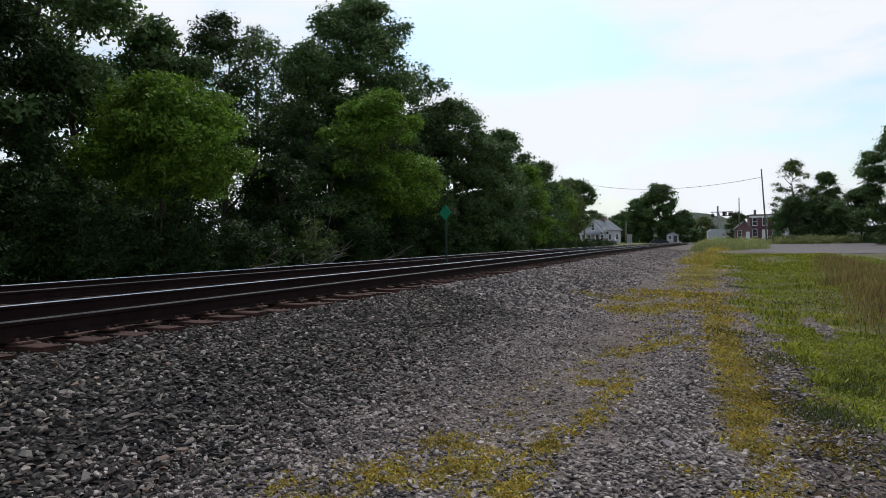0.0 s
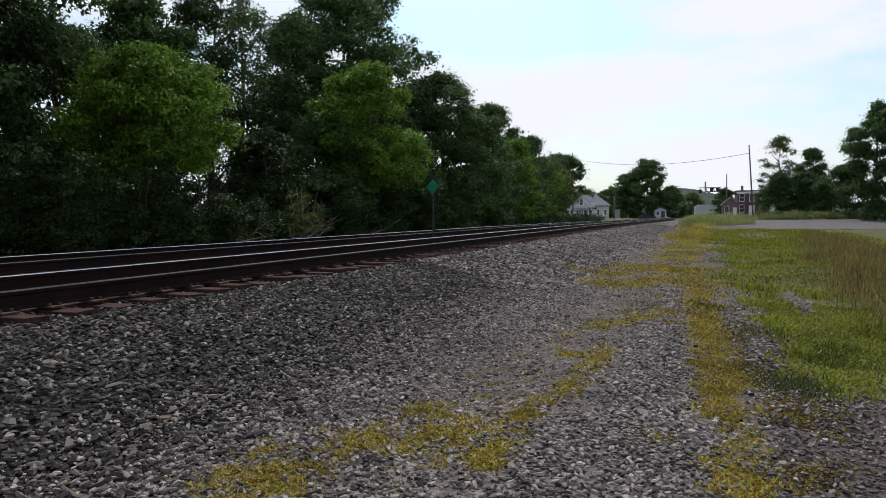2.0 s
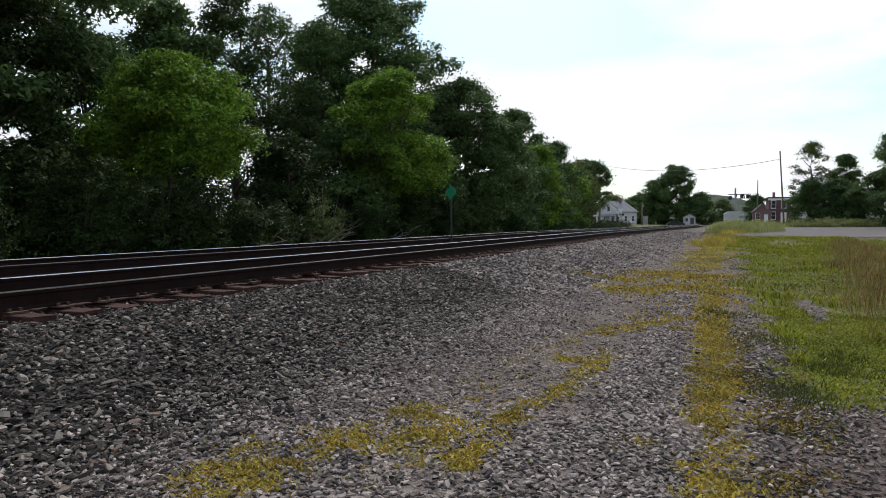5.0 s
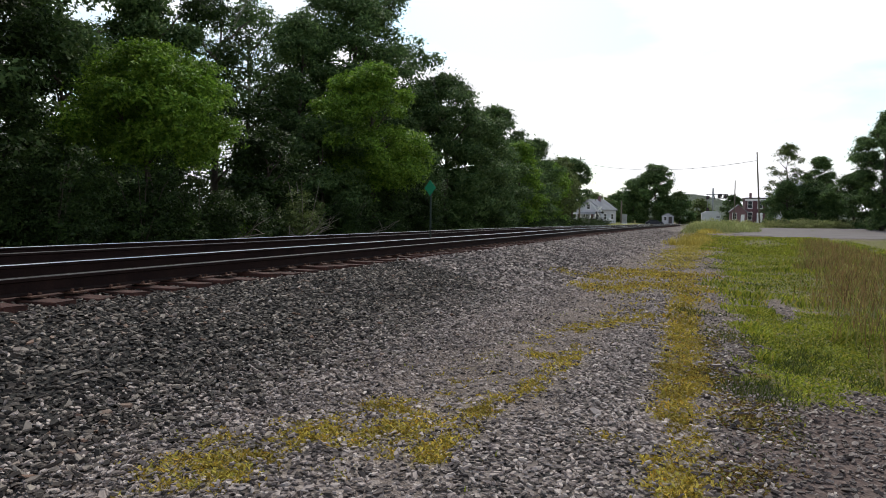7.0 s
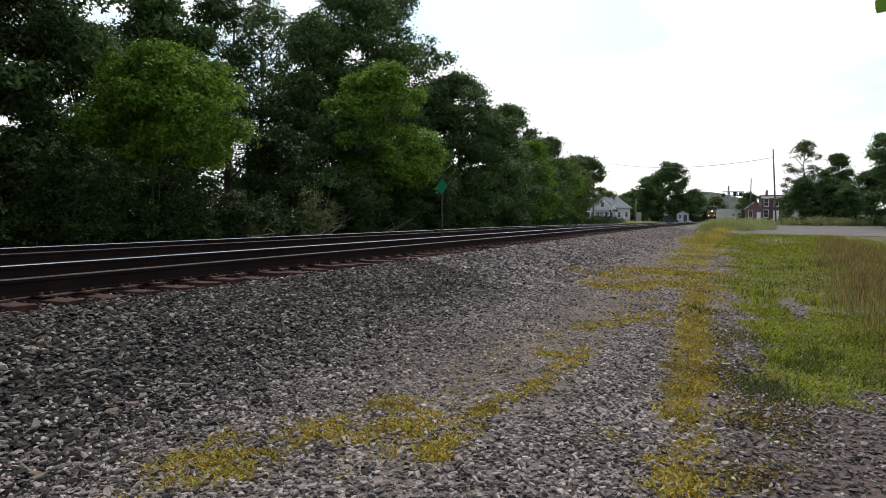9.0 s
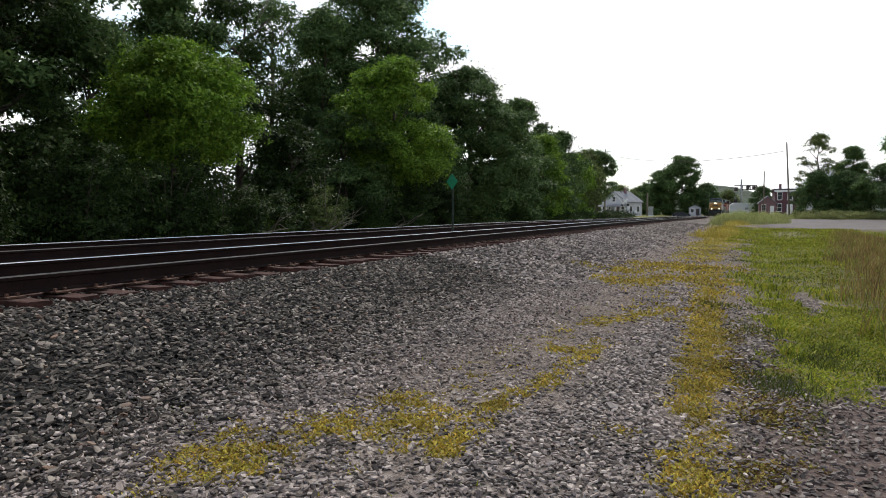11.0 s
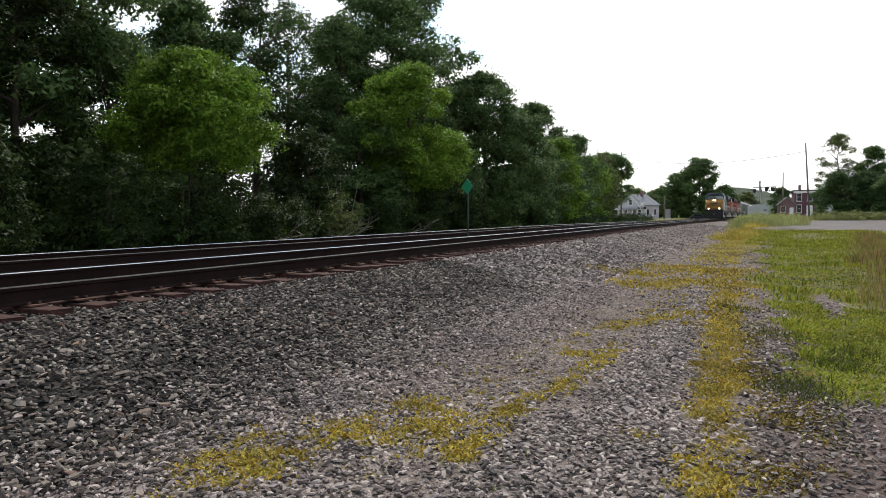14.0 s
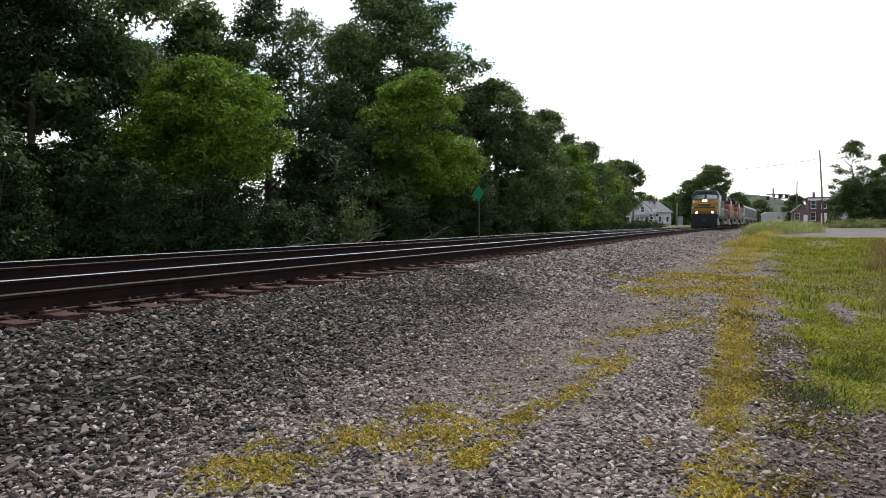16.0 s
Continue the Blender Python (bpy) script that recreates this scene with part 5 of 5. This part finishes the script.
def make_cabinet():
    x, y = -21.0, 171
    c = thing("relay_cabinet", "grey steel relay cabinet beside the crossing", "cabinet", pose(x, y, float(ground_z(x, y))))
    part("case", block(-0.55, 0.55, -0.4, 0.4, 0.15, 2.0, 0.03), M_GALV, c)
    part("lid", prism([(-0.65, 2.0), (0.65, 2.0), (0.5, 2.2), (-0.5, 2.2)], "y", -0.5, 0.5), M_GALV, c)
    part("door", block(-0.48, 0.48, -0.43, -0.4, 0.25, 1.9, 0.01), M_GALV, c)
    part("base", block(-0.6, 0.6, -0.45, 0.45, -0.2, 0.15), M_GREYWALL, c)


def make_brick_house():
    x, y = 10.5, 200
    h = thing("house", "two-storey red brick house with a flat cornice roof", "house", pose(x, y, float(ground_z(x, y)) - 0.1, 0, 0, 2))
    W, D, E = 7.4, 11.0, 6.4
    part("wall", block(-W / 2, W / 2, 0, D, 0, E, 0.02), M_BRICK, h)
    part("roof", block(-W / 2 - 0.3, W / 2 + 0.3, -0.3, D + 0.3, E, E + 0.35, 0.04), M_DARKROOF, h)
    part("cornice", block(-W / 2 - 0.2, W / 2 + 0.2, -0.22, -0.02, E - 0.5, E - 0.02, 0.03), M_TRIM, h, "pale painted cornice")
    part("chimney", block(-2.6, -2.0, 3, 3.7, E + 0.3, E + 1.7, 0.02), M_BRICK2, h)
    for wx in (-2.6, -0.2, 2.2):
        add_window(h, wx, 0, 3.9, 1.0, 1.9)
    for wx in (-2.6, 2.2):
        add_window(h, wx, 0, 0.9, 1.0, 1.9)
    part("door", block(-0.9, 0.5, -0.08, 0.0, 0.2, 2.7), M_TRIM, h, "white panelled front door")
    part("step", block(-1.1, 0.7, -0.9, -0.02, 0, 0.2), M_GREYWALL, h)


def make_side_house():
    x, y = 5.0, 196
    h = thing("house", "small brown brick gabled house beside the larger one", "house", pose(x, y, float(ground_z(x, y)) - 0.1, 0, 0, 3))
    W, D, E = 3.9, 3.6, 3.0
    part("wall", prism([(-W / 2, 0), (W / 2, 0), (W / 2, E), (0, E + 1.7), (-W / 2, E)], "y", 0, D), M_BRICK2, h)
    for s in (-1, 1):
        part("roof", prism([(s * (W / 2 + 0.35), E - 0.25), (0, E + 1.72), (0, E + 1.9), (s * (W / 2 + 0.35), E - 0.07)], "y", -0.35, D + 0.3), M_ROOF, h, "grey roof slope with a pale verge")
    add_window(h, -0.9, 0, 1.0, 0.9, 1.5)
    part("door", block(0.6, 1.5, -0.06, 0, 0.1, 2.2), M_TRIM, h)


make_white_house()
make_gate()
make_post()
make_cabinet()
make_brick_house()
make_side_house()


def make_porch_shop():
    """A small white building half hidden behind the big tree."""
    x, y = -12.6, 196
    h = thing("shed", "small white building behind a parked car", "building", pose(x, y, float(ground_z(x, y)) + 0.3, 0, 0, 5))
    part("wall", prism([(-1.5, 0), (1.5, 0), (1.5, 2.1), (0, 2.8), (-1.5, 2.1)], "y", 0, 5), M_SIDING, h)
    for s in (-1, 1):
        part("roof", prism([(s * 1.75, 1.95), (0, 2.82), (0, 2.96), (s * 1.75, 2.09)], "y", -0.3, 5.3), M_ROOF, h)
    part("door", block(0.2, 1.1, -0.06, 0, 0.1, 1.9), M_DARKROOF, h)
    add_window(h, -0.7, 0, 0.9, 0.7, 0.9)


make_porch_shop()


def make_hidden_house():
    """A pale house whose roof shows over the roadside bushes."""
    x, y = 14.3, 136
    h = thing("house", "pale frame house half hidden behind roadside trees", "house", pose(x, y, float(ground_z(x, y)) - 0.1, 0, 0, 20))
    W, D, E, R = 7.0, 7.0, 5.6, 8.6
    part("wall", prism([(-W / 2, 0), (W / 2, 0), (W / 2, E), (0, R), (-W / 2, E)], "y", 0, D), M_SIDING, h)
    for s in (-1, 1):
        part("roof", prism([(s * (W / 2 + 0.4), E - 0.3), (0, R + 0.02), (0, R + 0.2), (s * (W / 2 + 0.4), E - 0.12)], "y", -0.4, D + 0.3), M_GREYWALL, h, "pale metal roof slope")
    for wx in (-1.8, 1.8):
        for wz in (1.0, 3.8):
            add_window(h, wx, 0, wz, 0.9, 1.4)


make_hidden_house()


def make_car(name, label, x, y, turn, paint):
    car = thing(name, label, "car", pose(x, y, float(ground_z(x, y)) + 0.02, 0, 0, turn), "parked cars")
    L = 2.25
    part("body", prism([(-L, 0.3), (L, 0.3), (L, 0.75), (L - 0.35, 0.92), (1.0, 0.98), (-1.55, 1.0), (-L, 0.85)], "y", -0.88, 0.88, 0.06), paint, car)
    part("cabin", prism([(1.05, 0.96), (0.45, 1.45), (-1.2, 1.47), (-1.75, 0.98)], "y", -0.76, 0.76, 0.05), paint, car)
    for s in (-1, 1):
        part("side_window", prism([(0.85, 1.02), (0.4, 1.38), (-1.1, 1.4), (-1.5, 1.03)], "y", s * 0.765, s * 0.78), M_GLASS, car)
    part("windscreen", prism([(1.1, 1.0), (1.14, 1.0), (0.56, 1.45), (0.52, 1.45)], "y", -0.66, 0.66), M_GLASS, car)
    for wx in (-1.4, 1.4):
        for s in (-1, 1):
            wheel = part("wheel", rod([(wx, s * 0.9, 0.32), (wx, s * 0.7, 0.32)], 0.32, M_TYRE, 16), None, car)
            part("rim", rod([(wx, s * 0.91, 0.32), (wx, s * 0.88, 0.32)], 0.2, M_GALV, 12), None, wheel)
    for s in (-1, 1):
        part("headlight", block(L - 0.05, L + 0.02, s * 0.62 - 0.16, s * 0.62 + 0.16, 0.62, 0.76, 0.02), M_TRIM, car)


make_car("car", "dark blue car parked before the brick house", 12.6, 184, 8, M_CAR)
make_car("car", "grey car parked before the white house", -29.6, 165, 4, M_GREY)
make_car("car", "dark car parked beside the white shed", -15.6, 190, 12, M_CAR)


# ---- road and hill ----
def make_road():
    xs, ys = np.arange(1.6, 60, 1.5), np.arange(63, 99, 1.5)
    gx, gy = np.meshgrid(xs, ys)
    gx = gx + 0.6 * np.sin(gy * 0.7) + np.clip((70 - gy), 0, 20) * 0.5
    gz = ground_z(gx, gy) + 0.03
    nx = len(xs)
    i = np.arange(nx - 1)[None] + np.arange(len(ys) - 1)[:, None] * nx
    f = np.stack([i, i + 1, i + 1 + nx, i + nx], -1).reshape(-1, 4)
    tagged(new("road", quick_mesh("road", np.stack([gx, gy, gz], -1).reshape(-1, 3), f, M_ASPHALT, True)), "worn grey asphalt lot beside the lane", "road", kind="structure")
    xs, ys = np.arange(-60, 30, 2.0), np.arange(158, 167, 1.5)
    gx, gy = np.meshgrid(xs, ys)
    gz = ground_z(gx, gy) + 0.04
    nx = len(xs)
    i = np.arange(nx - 1)[None] + np.arange(len(ys) - 1)[:, None] * nx
    f = np.stack([i, i + 1, i + 1 + nx, i + nx], -1).reshape(-1, 4)
    tagged(new("road", quick_mesh("road", np.stack([gx, gy, gz], -1).reshape(-1, 3), f, M_ASPHALT, True)), "pale asphalt street at the grade crossing", "road", kind="structure")


make_road()


def make_hill():
    xs, ys = spaced((-900, -320, 40), (-320, 320, 5), (320, 1300, 40)), np.arange(900, 1700, 16.0)
    gx, gy = np.meshgrid(xs, ys)
    up = np.clip((gy - 900) / 500, 0, 1) ** 0.7
    ridge = 34 * np.exp(-((gx + 55) / 75) ** 2) + 9 * np.exp(-((gx - 40) / 100) ** 2) + 6 + 8 * lattice(gx, gy, 160, 91)
    gz = up * ridge + (4 * lattice(gx, gy, 25, 92) + 5 * lattice(gx, gy, 9, 191)) * up - 1
    nx = len(xs)
    i = np.arange(nx - 1)[None] + np.arange(len(ys) - 1)[:, None] * nx
    f = np.stack([i, i + 1, i + 1 + nx, i + nx], -1).reshape(-1, 4)
    tagged(new("backdrop_hill", quick_mesh("backdrop_hill", np.stack([gx, gy, gz], -1).reshape(-1, 3), f, M_HILL, True)), "hazy green wooded hill in the distance", "hill", kind="structure")


make_hill()


# ---- the train ----
def make_loco(label, nose, side, cabtop, lit):
    """A six-axle hood locomotive; its front faces -y, its rail level is z = 0."""
    t = thing("locomotive", label, "locomotive", None, "locomotives of the train")
    part("frame", block(-1.5, 1.5, 0.6, 21.6, 1.15, 1.55, 0.03), M_BLACK, t)
    part("plow", prism([(-1.5, 0.15), (1.5, 0.15), (1.5, 1.15), (-1.5, 1.15)], "y", 0.25, 0.6, 0.06), M_BLACK, t, "black snow plow")
    part("pilot", block(-1.52, 1.52, 0.35, 0.8, 1.1, 1.75, 0.04), M_BLACK, t)
    part("coupler", block(-0.16, 0.16, -0.15, 0.5, 0.75, 1.05, 0.05), M_TRUCK, t)
    part("nose", prism([(0.85, 1.6), (0.75, 2.3), (1.05, 3.15), (1.75, 3.5), (2.6, 3.55), (2.6, 1.6)], "x", -1.46, 1.46, 0.09), nose, t)
    for z in (1.95, 2.5):
        part("nose_bar", rod([(-1.3, 0.7, z), (1.3, 0.7, z)], 0.035, M_BLACK, 5), None, t)
    part("number_box", block(-0.75, 0.75, 2.0, 2.14, 4.2, 4.42, 0.02), M_BLACK, t)
    part("nose_door", block(-0.32, 0.32, 0.74, 0.8, 1.75, 2.5, 0.02), nose, t)
    cab = part("cab", prism([(-1.54, 1.6), (1.54, 1.6), (1.54, 4.0), (1.1, 4.55), (-1.1, 4.55), (-1.54, 4.0)], "y", 2.2, 4.9, 0.06), nose if nose is not M_ORANGE else M_GREY, t)
    part("cab_front", prism([(-1.44, 3.55), (1.44, 3.55), (1.48, 3.95), (1.05, 4.46), (-1.05, 4.46), (-1.48, 3.95)], "y", 2.12, 2.2), cabtop, cab)
    part("cab_roof", prism([(-1.6, 4.02), (1.6, 4.02), (1.14, 4.66), (-1.14, 4.66)], "y", 2.05, 5.0, 0.05), cabtop, cab, "dark painted cab roof")
    for s in (-1, 1):
        part("windscreen", prism([(s * 0.12, 3.6), (s * 1.36, 3.6), (s * 1.34, 4.02), (s * 0.12, 4.14)], "y", 2.03, 2.05), M_SCREEN, cab)
        part("side_window", block(s * 1.55 - 0.015, s * 1.55 + 0.015, 3.0, 4.4, 3.1, 3.85), M_GLASS, cab)
        part("ditch_light", rod([(s * 0.9, 0.62, 1.9), (s * 0.9, 0.52, 1.9)], 0.12, M_LAMP if lit else M_STEP, 12), None, t)
        part("ditch_housing", rod([(s * 0.9, 0.85, 1.9), (s * 0.9, 0.62, 1.9)], 0.2, M_BLACK, 12), None, t)
        part("handrail", rod([(s * 1.45, 0.55, 1.6), (s * 1.45, 0.55, 2.5), (s * 1.2, 0.62, 2.55)], 0.03, M_STEP, 6), None, t)
        part("walkway_rail", rod([(s * 1.46, 5.2, 2.5), (s * 1.46, 21.2, 2.5)], 0.025, M_STEP, 6), None, t)
        for k in range(9):
            part("stanchion", rod([(s * 1.46, 5.3 + k * 1.95, 1.5), (s * 1.46, 5.3 + k * 1.95, 2.5)], 0.025, M_STEP, 5), None, t)
        for yy in (0.9, 20.6):
            st = part("steps", block(s * 1.42 - 0.12, s * 1.42 + 0.12, yy, yy + 0.75, 0.35, 1.15, 0.02), M_STEP, t, "pale step well")
            for zz in (0.5, 0.8):
                part("tread", block(s * 1.42 - 0.14, s * 1.42 + 0.14, yy - 0.02, yy + 0.77, zz, zz + 0.04), M_BLACK, st)
        part("radiator_wing", prism([(s * 1.0, 3.7), (s * 1.5, 3.75), (s * 1.5, 4.35), (s * 1.0, 4.55)], "y", 15.6, 20.6, 0.04), cabtop, t)
        part("air_tank", rod([(s * 1.15, 8.6, 1.0), (s * 1.15, 13.4, 1.0)], 0.2, M_TRUCK, 10), None, t)
    part("headlight", rod([(-0.14, 1.02, 3.34), (-0.14, 0.9, 3.34)], 0.12, M_LAMP if lit else M_STEP, 12), None, t)
    part("headlight", rod([(0.14, 1.02, 3.34), (0.14, 0.9, 3.34)], 0.12, M_LAMP if lit else M_STEP, 12), None, t)
    part("headlight_box", block(-0.36, 0.36, 1.0, 1.5, 3.12, 3.56, 0.04), nose, t)
    part("plate", block(-0.7, 0.7, 0.7, 0.98, 2.72, 2.94, 0.01), M_NAVY if lit else M_BLACK, t, "dark lettering panel on the nose")
    hood = part("hood", prism([(-1.0, 1.55), (1.0, 1.55), (1.0, 4.0), (0.7, 4.4), (-0.7, 4.4), (-1.0, 4.0)], "y", 4.9, 20.8, 0.05), side, t)
    for k in range(12):
        for s in (-1, 1):
            part("hood_door", block(s * 1.01 - 0.015, s * 1.01 + 0.015, 5.4 + k * 1.25, 6.5 + k * 1.25, 1.8, 3.6), side, hood)
    part("roof_strip", block(-0.72, 0.72, 5.0, 20.7, 4.38, 4.48, 0.02), cabtop, hood)
    part("exhaust", block(-0.4, 0.4, 9.5, 10.6, 4.46, 4.75, 0.04), M_BLACK, hood)
    part("fan", rod([(0, 17.2, 4.46), (0, 17.2, 4.62)], 0.55, M_BLACK, 14), None, hood)
    part("fan", rod([(0, 18.9, 4.46), (0, 18.9, 4.62)], 0.55, M_BLACK, 14), None, hood)
    part("fuel_tank", prism([(-1.3, 0.35), (1.3, 0.35), (1.45, 0.7), (1.45, 1.15), (-1.45, 1.15), (-1.45, 0.7)], "y", 8.4, 13.8, 0.04), M_BLACK, t)
    for y0 in (2.2, 15.2):
        truck = part("truck", block(-1.25, 1.25, y0 - 0.3, y0 + 4.8, 0.55, 0.95, 0.08), M_TRUCK, t, "three-axle truck frame")
        for k in range(3):
            yy = y0 + 0.4 + k * 1.85
            for s in (-1, 1):
                part("wheel", rod([(s * 0.82, yy, 0.53), (s * 0.69, yy, 0.53)], 0.53, M_TRUCK, 20), None, truck)
                part("axle_box", block(s * 1.3 - 0.1, s * 1.3 + 0.1, yy - 0.2, yy + 0.2, 0.35, 0.75, 0.04), M_STEP, truck)
    return t


def make_hopper():
    """A covered hopper car; its front faces -y, its rail level is z = 0."""
    t = thing("hopper_car", "pale grey covered hopper car behind the locomotives", "railway car", None, "freight cars of the train")
    part("body", prism([(-1.45, 1.5), (-1.6, 2.0), (-1.6, 3.9), (-0.9, 4.5), (0.9, 4.5), (1.6, 3.9), (1.6, 2.0), (1.45, 1.5)], "y", 1.6, 15.4, 0.05), M_HOPPER, t)
    part("sill", block(-1.3, 1.3, 0.4, 16.6, 1.05, 1.35, 0.03), M_TRUCK, t)
    part("walkway", block(-0.45, 0.45, 1.2, 15.8, 4.56, 4.64), M_GALV, t)
    for k in range(3):
        part("outlet", prism([(3.2 + k * 4.0, 1.5), (5.9 + k * 4.0, 1.5), (5.0 + k * 4.0, 0.45), (4.1 + k * 4.0, 0.45)], "x", -1.0, 1.0, 0.03), M_HOPPER, t)
    for k in range(8):
        for s in (-1, 1):
            part("side_rib", block(s * 1.63 - 0.04, s * 1.63 + 0.04, 2.2 + k * 1.78, 2.34 + k * 1.78, 1.9, 3.85), M_HOPPER, t)
    for yy in (0.7, 16.0):
        part("ladder", block(1.3, 1.5, yy, yy + 0.06, 1.2, 3.9), M_STEP, t)
        part("ladder", block(-1.5, -1.3, yy, yy + 0.06, 1.2, 3.9), M_STEP, t)
    for y0 in (2.0, 13.2):
        truck = part("truck", block(-1.15, 1.15, y0, y0 + 1.9, 0.4, 0.9, 0.06), M_TRUCK, t)
        for yy in (y0 + 0.1, y0 + 1.8):
            for s in (-1, 1):
                part("wheel", rod([(s * 0.82, yy, 0.46), (s * 0.69, yy, 0.46)], 0.46, M_TRUCK, 18), None, truck)
    return t


LEAD = make_loco("lead freight locomotive with yellow nose, dark cab top and lit headlights", M_ORANGE, M_NAVY, M_NAVY, True)
SECOND = make_loco("red-orange freight locomotive coupled behind the leader", M_REDORANGE, M_REDORANGE, M_BLACK, False)
THIRD = make_loco("red-orange freight locomotive coupled third in the train", M_REDORANGE, M_REDORANGE, M_BLACK, False)


FREIGHT = [make_hopper() for _ in range(3)]


# ---- the train runs ----
def on_line(y):
    slope = float(bend(y + 12) - bend(y + 6)) / 6
    return pose(-7.25 + float(bend(y)), y, RAIL_Z - float(drop(y)), 0, 0, -math.degrees(math.atan(slope)))


def motions():
    times = [0.0, 2.0, 4.0, 6.0, 8.0, 9.0, 10.0, 11.0, 12.0, 13.0, 14.0, 15.0, 16.0]
    for car, back in [(LEAD, 0.0), (SECOND, 22.3), (THIRD, 44.6)] + [(c, 67.2 + 17.4 * k) for k, c in enumerate(FREIGHT)]:
        walk(car, [(t, on_line(88.8 + 20.3 * (16 - t) + back)) for t in times])


motions()
